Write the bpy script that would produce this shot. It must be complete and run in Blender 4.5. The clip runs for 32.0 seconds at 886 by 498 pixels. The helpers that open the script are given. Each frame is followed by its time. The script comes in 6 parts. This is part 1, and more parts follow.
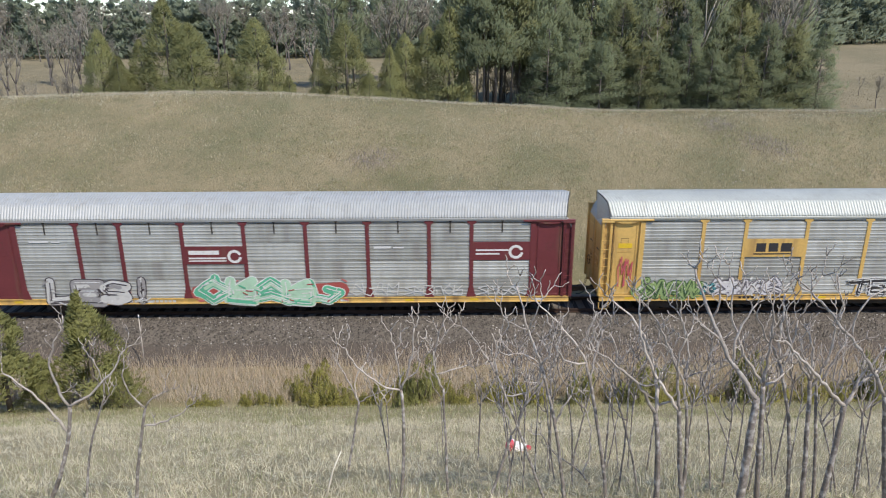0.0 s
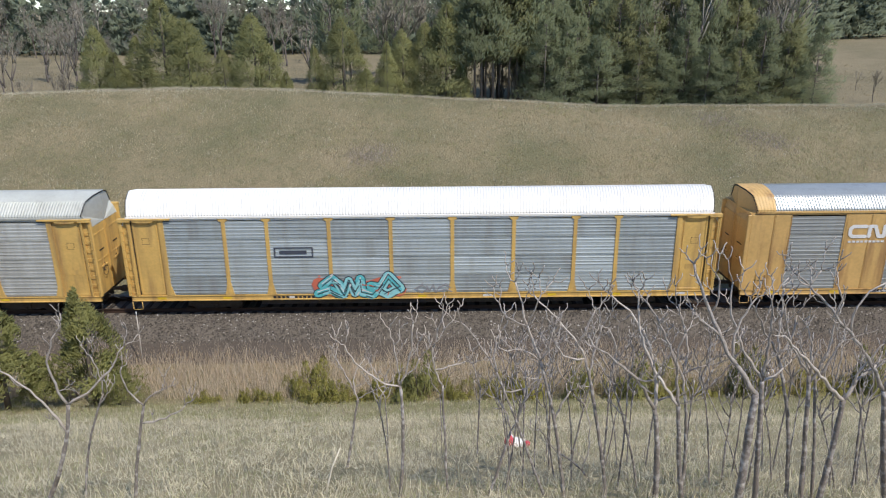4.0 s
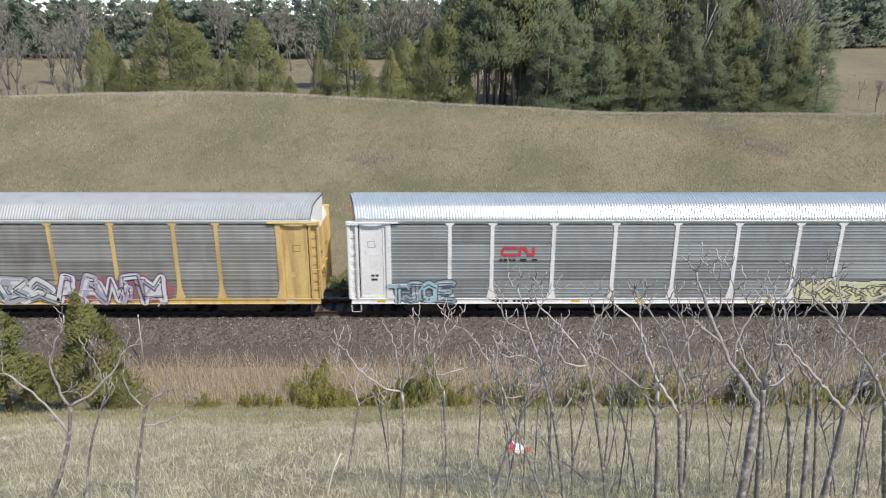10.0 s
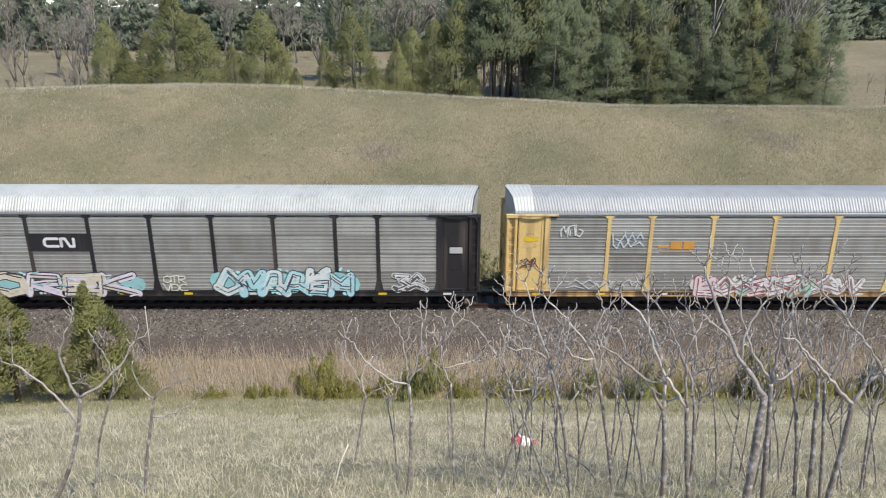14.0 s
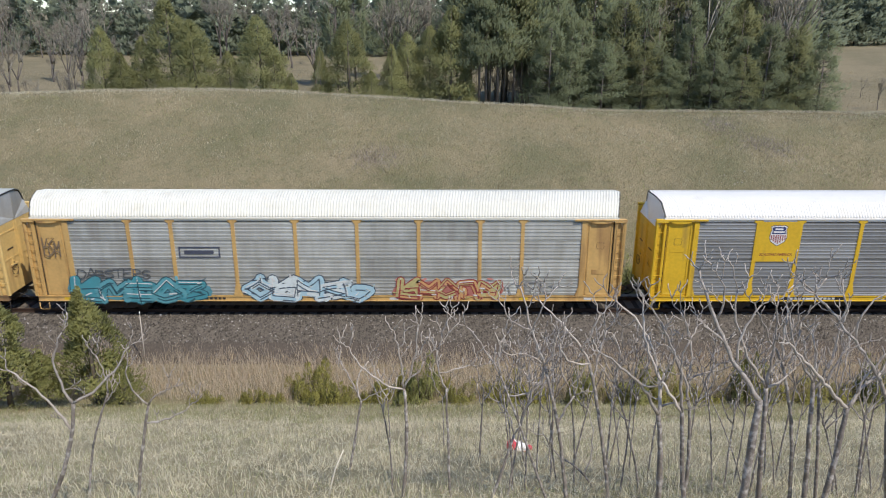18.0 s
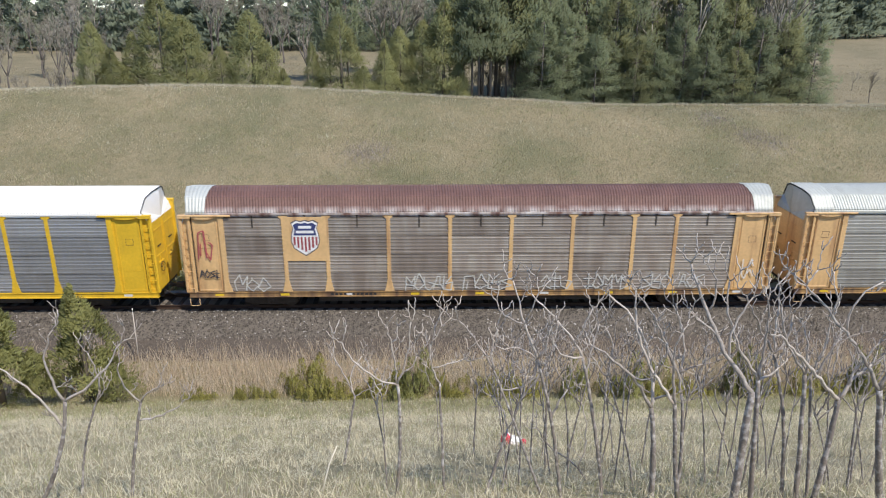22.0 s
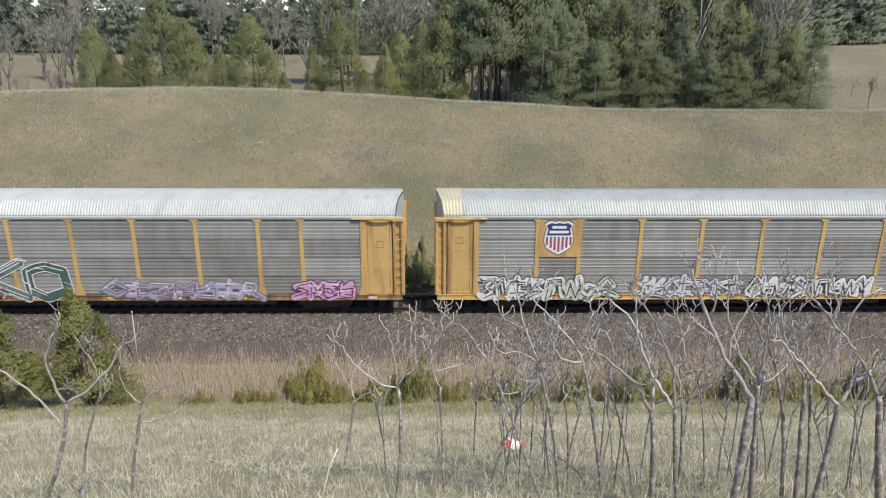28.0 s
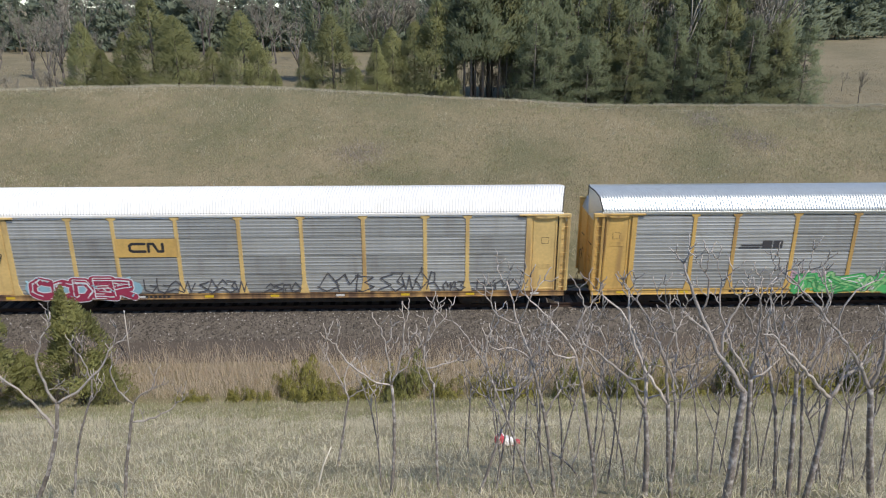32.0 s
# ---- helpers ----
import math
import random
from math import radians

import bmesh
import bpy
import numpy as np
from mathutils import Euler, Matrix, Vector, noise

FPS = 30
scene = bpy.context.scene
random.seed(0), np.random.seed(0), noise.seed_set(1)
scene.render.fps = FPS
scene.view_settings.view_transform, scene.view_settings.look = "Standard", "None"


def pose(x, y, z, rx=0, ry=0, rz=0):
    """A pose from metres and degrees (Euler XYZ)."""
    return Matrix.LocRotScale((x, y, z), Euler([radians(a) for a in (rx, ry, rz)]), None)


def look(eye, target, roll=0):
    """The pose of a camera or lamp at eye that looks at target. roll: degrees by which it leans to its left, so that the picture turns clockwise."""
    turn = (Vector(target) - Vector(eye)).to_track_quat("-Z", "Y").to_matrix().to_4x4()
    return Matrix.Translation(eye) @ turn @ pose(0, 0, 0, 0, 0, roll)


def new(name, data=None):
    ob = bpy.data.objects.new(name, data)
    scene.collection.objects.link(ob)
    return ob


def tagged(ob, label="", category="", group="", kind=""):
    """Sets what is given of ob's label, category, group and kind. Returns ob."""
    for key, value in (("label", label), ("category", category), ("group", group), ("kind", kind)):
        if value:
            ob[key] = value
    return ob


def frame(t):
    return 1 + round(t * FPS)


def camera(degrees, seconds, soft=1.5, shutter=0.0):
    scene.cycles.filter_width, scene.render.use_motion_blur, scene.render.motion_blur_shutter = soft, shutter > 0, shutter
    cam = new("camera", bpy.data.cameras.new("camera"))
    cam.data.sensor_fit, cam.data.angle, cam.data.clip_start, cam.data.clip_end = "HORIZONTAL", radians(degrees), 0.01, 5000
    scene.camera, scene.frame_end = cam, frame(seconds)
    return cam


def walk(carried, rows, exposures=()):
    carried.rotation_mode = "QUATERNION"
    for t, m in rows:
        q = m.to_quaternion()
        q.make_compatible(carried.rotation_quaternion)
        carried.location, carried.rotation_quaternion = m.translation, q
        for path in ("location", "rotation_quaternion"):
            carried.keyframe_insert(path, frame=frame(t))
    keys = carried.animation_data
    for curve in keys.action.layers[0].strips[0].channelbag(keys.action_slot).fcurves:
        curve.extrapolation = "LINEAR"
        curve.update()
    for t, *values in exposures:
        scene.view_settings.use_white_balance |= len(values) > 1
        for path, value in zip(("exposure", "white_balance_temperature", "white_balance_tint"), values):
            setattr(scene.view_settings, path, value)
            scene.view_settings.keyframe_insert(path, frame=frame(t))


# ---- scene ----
import itertools

# The camera: a person on the brow of a railway cutting holds it almost still.
PATH = [
    (0.0, 0.043, -0.000, 13.640, 71.526, 0.175, -0.592),
    (0.5, 0.046, 0.001, 13.639, 71.485, 0.138, -0.642),
    (1.0, 0.047, 0.004, 13.638, 71.480, 0.217, -0.703),
    (1.5, 0.045, 0.008, 13.638, 71.473, 0.229, -0.770),
    (2.0, 0.041, 0.013, 13.637, 71.451, 0.118, -0.765),
    (2.5, 0.036, 0.016, 13.636, 71.401, 0.134, -0.725),
    (3.0, 0.032, 0.017, 13.636, 71.319, 0.135, -0.764),
    (3.5, 0.030, 0.017, 13.636, 71.191, 0.236, -0.794),
    (5.5, 0.045, 0.017, 13.629, 71.304, 0.367, -0.872),
    (6.0, 0.044, 0.014, 13.630, 71.374, 0.366, -0.874),
    (6.5, 0.042, 0.010, 13.631, 71.445, 0.293, -0.828),
    (7.0, 0.039, 0.006, 13.632, 71.494, 0.209, -0.800),
    (7.5, 0.036, 0.004, 13.634, 71.600, 0.259, -0.751),
    (8.0, 0.035, 0.004, 13.635, 71.645, 0.304, -0.702),
    (8.5, 0.033, 0.003, 13.637, 71.612, 0.275, -0.717),
    (9.0, 0.031, 0.000, 13.639, 71.622, 0.169, -0.650),
    (9.5, 0.027, -0.003, 13.642, 71.642, 0.011, -0.591),
    (10.0, 0.024, -0.005, 13.644, 71.655, -0.120, -0.523),
    (10.5, 0.024, -0.002, 13.644, 71.686, -0.125, -0.518),
    (11.0, 0.025, 0.005, 13.643, 71.727, -0.022, -0.521),
    (11.5, 0.024, 0.012, 13.642, 71.642, 0.075, -0.516),
    (12.0, 0.020, 0.013, 13.643, 71.506, 0.122, -0.482),
    (12.5, 0.012, 0.009, 13.645, 71.349, 0.040, -0.433),
    (13.0, 0.005, 0.003, 13.648, 71.195, 0.005, -0.324),
    (13.5, 0.000, -0.001, 13.650, 71.113, -0.181, -0.180),
    (14.0, -0.001, -0.004, 13.651, 71.039, -0.101, -0.074),
    (14.5, -0.001, -0.006, 13.651, 71.056, -0.034, -0.047),
    (16.5, -0.007, -0.011, 13.655, 71.295, -0.178, -0.335),
    (17.0, -0.007, -0.008, 13.653, 71.409, -0.243, -0.398),
    (17.5, -0.005, -0.006, 13.652, 71.456, -0.265, -0.387),
    (18.0, -0.002, -0.003, 13.650, 71.434, -0.203, -0.441),
    (18.5, 0.002, 0.000, 13.649, 71.404, -0.125, -0.460),
    (19.0, 0.005, 0.004, 13.647, 71.329, -0.057, -0.517),
    (19.5, 0.005, 0.007, 13.645, 71.285, -0.117, -0.565),
    (20.0, 0.005, 0.008, 13.644, 71.227, -0.147, -0.633),
    (20.5, 0.005, 0.008, 13.645, 71.164, -0.162, -0.692),
    (21.0, 0.007, 0.007, 13.644, 71.140, -0.242, -0.714),
    (21.5, 0.012, 0.007, 13.643, 71.096, -0.145, -0.866),
    (22.0, 0.017, 0.009, 13.641, 71.026, -0.022, -1.015),
    (22.5, 0.020, 0.011, 13.640, 70.956, -0.057, -1.067),
    (23.0, 0.020, 0.012, 13.639, 70.944, -0.063, -1.126),
    (23.5, 0.018, 0.010, 13.639, 70.900, -0.075, -1.131),
    (24.0, 0.015, 0.008, 13.640, 70.906, -0.191, -1.135),
    (24.5, 0.013, 0.007, 13.641, 70.927, -0.271, -1.133),
    (25.0, 0.012, 0.007, 13.642, 70.984, -0.279, -1.130),
    (25.5, 0.012, 0.007, 13.643, 71.032, -0.164, -1.202),
    (27.5, -0.005, -0.015, 13.652, 71.306, -0.238, -1.060),
    (28.0, -0.005, -0.013, 13.652, 71.334, -0.267, -0.986),
    (28.5, -0.004, -0.011, 13.652, 71.305, -0.292, -0.955),
    (29.0, -0.000, -0.007, 13.651, 71.222, -0.330, -0.928),
    (29.5, 0.005, -0.004, 13.649, 71.125, -0.228, -1.024),
    (30.0, 0.011, 0.000, 13.648, 71.067, -0.029, -1.160),
    (30.5, 0.013, 0.003, 13.648, 71.085, 0.041, -1.320),
    (31.0, 0.011, 0.003, 13.647, 71.126, -0.011, -1.460),
    (31.5, 0.008, 0.002, 13.646, 71.176, -0.053, -1.557),
    (32.0, 0.005, 0.000, 13.645, 71.081, -0.059, -1.630),
]
EXPOSURE = ((0, 0.50), (1, 0.50), (2, 0.50), (3, 0.38), (6, 0.33), (7, 0.44), (8, 0.50), (9, 0.51), (10, 0.50), (11, 0.43), (12, 0.46), (13, 0.50), (14, 0.60), (15.5, 0.55), (17, 0.47), (18, 0.35), (19, 0.30), (20, 0.24), (21, 0.32), (22, 0.59), (23, 0.67), (24, 0.60), (25, 0.55), (26.5, 0.55), (28, 0.55), (29, 0.57), (30, 0.47), (31, 0.33), (32, 0.25))
cam = camera(64.2, 32.0, 1.05, 0.12)
walk(cam, [(t, pose(x, y, z, a, b, c)) for t, x, y, z, a, b, c in PATH], EXPOSURE)

# ---- light ----
SUN = Vector((0.50, -0.55, 1.06)).normalized()
world = bpy.data.worlds.new("sky")
scene.world = world
world.use_nodes = True
_n = world.node_tree.nodes
_sky = _n.new("ShaderNodeTexSky")
_sky.sky_type, _sky.sun_disc = "NISHITA", False
_sky.sun_elevation = math.asin(SUN.z)
_sky.sun_rotation = math.atan2(SUN.x, SUN.y)
_sky.dust_density, _sky.air_density, _sky.ozone_density, _sky.altitude = 0.1, 0.8, 4.0, 400.0
world.node_tree.links.new(_sky.outputs[0], _n["Background"].inputs[0])
_n["Background"].inputs[1].default_value = 0.15
sun_lamp = new("sun", bpy.data.lights.new("sun", "SUN"))
sun_lamp.data.energy, sun_lamp.data.angle, sun_lamp.data.color = 3.25, radians(0.6), (1.0, 0.925, 0.815)
sun_lamp.matrix_basis = look(SUN * 100, (0, 0, 0))


# ---- materials ----
def mat(name, color, rough=0.6, metal=0.0, vary=0.25, scale=3.0, dirt=None, dirt_amount=0.0, streak=False, bump=0.0,
        bump_scale=40.0, island=0.0, obj=0.0, trans=0.0, spec=0.5, low=None):
    """A node material: a base colour with two scales of noise, an optional second colour as dirt, and a fine relief."""
    m = bpy.data.materials.new(name)
    m.use_nodes = True
    nt = m.node_tree
    n, l = nt.nodes, nt.links
    p = n["Principled BSDF"]
    p.inputs["Roughness"].default_value = rough
    p.inputs["Metallic"].default_value = metal
    p.inputs["Specular IOR Level"].default_value = spec
    tc = n.new("ShaderNodeTexCoord")
    info = n.new("ShaderNodeObjectInfo")
    off = n.new("ShaderNodeVectorMath")
    off.operation = "MULTIPLY_ADD"
    off.inputs[1].default_value = (1, 1, 1)
    off.inputs[0].default_value = (0, 0, 0)
    l.new(tc.outputs["Object"], off.inputs[0])
    sc = n.new("ShaderNodeVectorMath")
    sc.operation = "SCALE"
    sc.inputs[0].default_value = (17.0, 5.0, 9.0)
    l.new(info.outputs["Random"], sc.inputs["Scale"])
    l.new(sc.outputs[0], off.inputs[2])
    vec = off.outputs[0]

    def noise_tex(s, detail, v=vec):
        t = n.new("ShaderNodeTexNoise")
        t.inputs["Scale"].default_value = s
        t.inputs["Detail"].default_value = detail
        l.new(v, t.inputs["Vector"])
        return t.outputs["Fac"]

    def mix(a, b, fac, blend="MIX"):
        x = n.new("ShaderNodeMix")
        x.data_type, x.blend_type = "RGBA", blend
        for sock, val in ((x.inputs[6], a), (x.inputs[7], b)):
            if isinstance(val, tuple):
                sock.default_value = (*val, 1)
            else:
                l.new(val, sock)
        if isinstance(fac, float):
            x.inputs[0].default_value = fac
        else:
            l.new(fac, x.inputs[0])
        return x.outputs[2]

    def ramp(f, lo, hi):
        r = n.new("ShaderNodeMapRange")
        r.inputs["From Min"].default_value, r.inputs["From Max"].default_value = lo, hi
        l.new(f, r.inputs["Value"])
        return r.outputs[0]

    dark = tuple(c * (1 - vary) for c in color)
    lite = tuple(min(1.0, c * (1 + vary * 0.6)) for c in color)
    col = mix(dark, lite, ramp(noise_tex(scale, 4), 0.3, 0.7))
    col = mix(col, mix(dark, lite, ramp(noise_tex(scale * 9, 3), 0.35, 0.65)), 0.4)
    if dirt:
        v = vec
        if streak:
            s = n.new("ShaderNodeVectorMath")
            s.operation = "MULTIPLY"
            s.inputs[1].default_value = (1.0, 1.0, 0.12)
            l.new(vec, s.inputs[0])
            v = s.outputs[0]
        f = ramp(noise_tex(scale * 2.3, 6, v), 0.62 - 0.35 * dirt_amount, 0.9 - 0.35 * dirt_amount)
        if low:
            # wear that gathers towards a lower edge, between two heights
            z = n.new("ShaderNodeSeparateXYZ")
            l.new(tc.outputs["Object"], z.inputs[0])
            k = n.new("ShaderNodeMath")
            k.operation = "MULTIPLY"
            l.new(ramp(z.outputs["Z"], *low), k.inputs[0])
            l.new(f, k.inputs[1])
            f = k.outputs[0]
        col = mix(col, dirt, f)
    if island:
        g = n.new("ShaderNodeNewGeometry")
        col = mix(col, mix(tuple(c * (1 - island) for c in color), tuple(min(1.0, c * (1 + island)) for c in color),
                           g.outputs["Random Per Island"]), 0.65)
    if obj:
        col = mix(col, mix(tuple(c * (1 - obj) for c in color), tuple(min(1.0, c * (1 + obj)) for c in color),
                           info.outputs["Random"]), 0.55)
    l.new(col, p.inputs["Base Color"])
    if bump:
        b = n.new("ShaderNodeBump")
        b.inputs["Strength"].default_value = bump
        b.inputs["Distance"].default_value = 0.02
        l.new(noise_tex(bump_scale, 4), b.inputs["Height"])
        l.new(b.outputs[0], p.inputs["Normal"])
    if trans:
        d = n.new("ShaderNodeBsdfTranslucent")
        l.new(col, d.inputs["Color"])
        ms = n.new("ShaderNodeMixShader")
        ms.inputs[0].default_value = trans
        l.new(p.outputs[0], ms.inputs[1])
        l.new(d.outputs[0], ms.inputs[2])
        l.new(ms.outputs[0], n["Material Output"].inputs["Surface"])
    return m


def ground_mat(name, a, b, c, straw, s1, s2, bump=0.6):
    """Ground with three colours that blend at patch and tuft scale, in world metres."""
    m = bpy.data.materials.new(name)
    m.use_nodes = True
    n, l = m.node_tree.nodes, m.node_tree.links
    p = n["Principled BSDF"]
    p.inputs["Roughness"].default_value = 0.95
    p.inputs["Specular IOR Level"].default_value = 0.15
    tc = n.new("ShaderNodeTexCoord")

    def tex(s, d, lo, hi, rough=0.6):
        t = n.new("ShaderNodeTexNoise")
        t.inputs["Scale"].default_value, t.inputs["Detail"].default_value = s, d
        t.inputs["Roughness"].default_value = rough
        l.new(tc.outputs["Object"], t.inputs["Vector"])
        r = n.new("ShaderNodeMapRange")
        r.inputs["From Min"].default_value, r.inputs["From Max"].default_value = lo, hi
        l.new(t.outputs["Fac"], r.inputs["Value"])
        return r.outputs[0]

    def mix(x, y, f):
        k = n.new("ShaderNodeMix")
        k.data_type = "RGBA"
        for sock, val in ((k.inputs[6], x), (k.inputs[7], y)):
            if isinstance(val, tuple):
                sock.default_value = (*val, 1)
            else:
                l.new(val, sock)
        l.new(f, k.inputs[0])
        return k.outputs[2]

    col = mix(a, b, tex(s1, 6, 0.36, 0.64))
    col = mix(col, c, tex(s2, 8, 0.5, 0.72, 0.75))
    fine = tex(s2 * 7, 5, 0.3, 0.7, 0.8)
    # the near slope carries paler, drier thatch
    xyz = n.new("ShaderNodeSeparateXYZ")
    l.new(tc.outputs["Object"], xyz.inputs[0])
    r = n.new("ShaderNodeMapRange")
    r.inputs["From Min"].default_value, r.inputs["From Max"].default_value = 26.5, 24.0
    l.new(xyz.outputs["Y"], r.inputs["Value"])
    col = mix(col, mix(straw, col, tex(s1 * 3, 5, 0.45, 0.8)), r.outputs[0])
    # the meadow beyond the crest is warm hay
    r = n.new("ShaderNodeMapRange")
    r.inputs["From Min"].default_value, r.inputs["From Max"].default_value = 63.0, 68.0
    l.new(xyz.outputs["Y"], r.inputs["Value"])
    col = mix(col, mix((0.285, 0.243, 0.16), (0.21, 0.187, 0.12), tex(0.09, 7, 0.42, 0.66, 0.75)), r.outputs[0])
    k = n.new("ShaderNodeMix")
    k.data_type, k.blend_type = "RGBA", "MULTIPLY"
    l.new(col, k.inputs[6])
    l.new(mix((0.72, 0.72, 0.7), (1.2, 1.18, 1.15), fine), k.inputs[7])
    k.inputs[0].default_value = 0.8
    l.new(k.outputs[2], p.inputs["Base Color"])
    bp = n.new("ShaderNodeBump")
    bp.inputs["Strength"].default_value, bp.inputs["Distance"].default_value = bump, 0.12
    l.new(fine, bp.inputs["Height"])
    l.new(bp.outputs[0], p.inputs["Normal"])
    return m


M_GROUND = ground_mat("dry_grass_ground", (0.32, 0.268, 0.17), (0.195, 0.185, 0.108), (0.16, 0.155, 0.085), (0.41, 0.36, 0.235), 0.11, 1.3)
M_BALLAST = mat("ballast_stone", (0.105, 0.09, 0.074), 0.9, vary=0.5, scale=14, dirt=(0.34, 0.33, 0.31), dirt_amount=0.0, bump=0.8, bump_scale=22, island=0.9)
M_PALE = mat("pale_stone", (0.42, 0.40, 0.38), 0.85, vary=0.2, island=0.3)
M_CINDER = mat("dark_cinder", (0.102, 0.083, 0.067), 0.95, vary=0.5, scale=9, bump=0.6, bump_scale=30)
M_STEEL = mat("dark_steel", (0.055, 0.048, 0.042), 0.7, 0.3, vary=0.4, scale=4, dirt=(0.10, 0.07, 0.05), dirt_amount=0.3, bump=0.2)
M_RAIL = mat("rusty_rail", (0.07, 0.042, 0.03), 0.65, 0.3, vary=0.3)
M_TIE = mat("creosote_tie", (0.045, 0.037, 0.03), 0.9, vary=0.4, scale=6, bump=0.4)
M_GRASS = mat("dry_grass_blade", (0.74, 0.64, 0.465), 0.85, vary=0.3, scale=0.5, dirt=(0.36, 0.31, 0.17), dirt_amount=0.07, island=0.5, trans=0.45, spec=0.15)
M_GRASS_FAR = mat("far_grass_blade", (0.40, 0.345, 0.215), 0.85, vary=0.4, scale=0.11, dirt=(0.235, 0.19, 0.14), dirt_amount=0.6, island=0.75, trans=0.3, spec=0.2)
# pale straw, raised in colour so that crest tips look sunlit
M_CREST = mat("pale_sunlit_grass_blade", (0.62, 0.56, 0.41), 0.85, vary=0.2, scale=0.12, island=0.35, trans=0.3, spec=0.2)
M_REED = mat("dead_reed", (0.73, 0.61, 0.48), 0.85, vary=0.2, scale=0.6, island=0.45, trans=0.5, spec=0.2)
M_CEDAR = mat("cedar_spray", (0.325, 0.335, 0.16), 0.75, vary=0.3, scale=1.0, dirt=(0.32, 0.25, 0.11), dirt_amount=0.3, island=0.12, obj=0.2, trans=0.55, spec=0.1)
M_CEDAR_NEAR = mat("young_cedar_spray", (0.33, 0.335, 0.135), 0.7, vary=0.3, scale=1.5, island=0.4, trans=0.55, spec=0.2)
M_JUNIPER = mat("juniper_spray", (0.40, 0.38, 0.13), 0.75, vary=0.3, scale=2.0, island=0.45, trans=0.55, spec=0.15)
M_PINE = mat("pine_needles", (0.295, 0.335, 0.21), 0.85, vary=0.2, scale=0.7, island=0.06, obj=0.22, trans=0.66, spec=0.02)
M_WOODS = mat("far_pine_needles", (0.275, 0.315, 0.225), 0.8, vary=0.3, scale=0.05, island=0.2, trans=0.5, spec=0.05)
M_GREEN = mat("new_grass_blade", (0.38, 0.385, 0.20), 0.8, vary=0.3, scale=0.4, island=0.4, trans=0.4, spec=0.2)
M_PINE_Y = mat("yellowish_pine_needles", (0.31, 0.325, 0.175), 0.85, vary=0.2, scale=0.7, island=0.08, obj=0.22, trans=0.66, spec=0.05)
M_STRAW = mat("bleached_straw", (0.74, 0.68, 0.51), 0.8, vary=0.2, scale=0.7, island=0.35, trans=0.4, spec=0.2)
M_THATCH = mat("bare_thatch", (0.45, 0.385, 0.335), 0.9, vary=0.35, scale=0.5, island=0.5, trans=0.2, spec=0.1)
M_BARK = mat("grey_bark", (0.16, 0.135, 0.115), 0.9, vary=0.4, scale=5, bump=0.5)
M_TWIG = mat("grey_twigs", (0.285, 0.255, 0.205), 0.9, vary=0.3, scale=1.5, island=0.3)
M_SUMAC = mat("sumac_bark", (0.255, 0.222, 0.195), 0.6, vary=0.5, scale=6, dirt=(0.72, 0.68, 0.65), dirt_amount=0.38, bump=0.5, bump_scale=60)
# limbs and twigs: bark and its blotches whitened to stand for sunlight
M_SUMAC_SUNLIT = mat("sumac_sunlit_bark", (0.40, 0.35, 0.305), 0.5, vary=0.4, scale=8, dirt=(0.74, 0.70, 0.66), dirt_amount=0.45, bump=0.4, bump_scale=60, obj=0.55, spec=0.3)
M_TYRE = mat("wheel_steel", (0.06, 0.05, 0.045), 0.55, 0.5, vary=0.3)
# black of hoses and small end parts; stands for shade in the door gaps
M_HOSE_BLACK = mat("hose_black_and_gap_shade", (0.02, 0.02, 0.02), 0.6)
M_WHITE = mat("white_paint", (0.78, 0.78, 0.76), 0.5, vary=0.08, dirt=(0.4, 0.38, 0.34), dirt_amount=0.2)


# ---- helpers for parts ----
def mesh_of(name, verts, faces, smooth=False):
    me = bpy.data.meshes.new(name)
    me.from_pydata(verts, [], faces)
    if smooth:
        me.polygons.foreach_set("use_smooth", [True] * len(me.polygons))
    me.update()
    return me


def mesh_fast(name, v, tri, normals=None):
    """A mesh of triangles from numpy arrays, with its own normals where they are given."""
    me = bpy.data.meshes.new(name)
    me.vertices.add(len(v))
    me.vertices.foreach_set("co", np.asarray(v, np.float32).ravel())
    me.loops.add(len(tri) * 3)
    me.loops.foreach_set("vertex_index", np.asarray(tri, np.int32).ravel())
    me.polygons.add(len(tri))
    me.polygons.foreach_set("loop_start", np.arange(0, len(tri) * 3, 3, dtype=np.int32))
    me.update(calc_edges=True)
    if normals is not None:
        me.polygons.foreach_set("use_smooth", np.ones(len(tri), bool))
        me.normals_split_custom_set_from_vertices(normals)
    return me


def put(name, me, material, parent=None, m=None, label=""):
    """One mesh object under its thing; the mesh may be shared, the material belongs to the object."""
    ob = new(name, me)
    if not me.materials:
        me.materials.append(None)
    ob.material_slots[0].link = "OBJECT"
    ob.material_slots[0].material = material
    if parent:
        ob.parent = parent
    if m is not None:
        ob.matrix_basis = m
    if label:
        ob["label"] = label
    return ob


def boxes(name, items, bevel=0.0):
    """One mesh from boxes (x0, x1, y0, y1, z0, z1)."""
    bm = bmesh.new()
    for x0, x1, y0, y1, z0, z1 in items:
        g = bmesh.ops.create_cube(bm, size=1.0)
        for v in g["verts"]:
            v.co = Vector(((x0 + x1) / 2 + v.co.x * (x1 - x0), (y0 + y1) / 2 + v.co.y * (y1 - y0), (z0 + z1) / 2 + v.co.z * (z1 - z0)))
    if bevel:
        bmesh.ops.bevel(bm, geom=bm.edges[:], offset=bevel, segments=1, affect="EDGES")
    me = bpy.data.meshes.new(name)
    bm.to_mesh(me)
    bm.free()
    return me


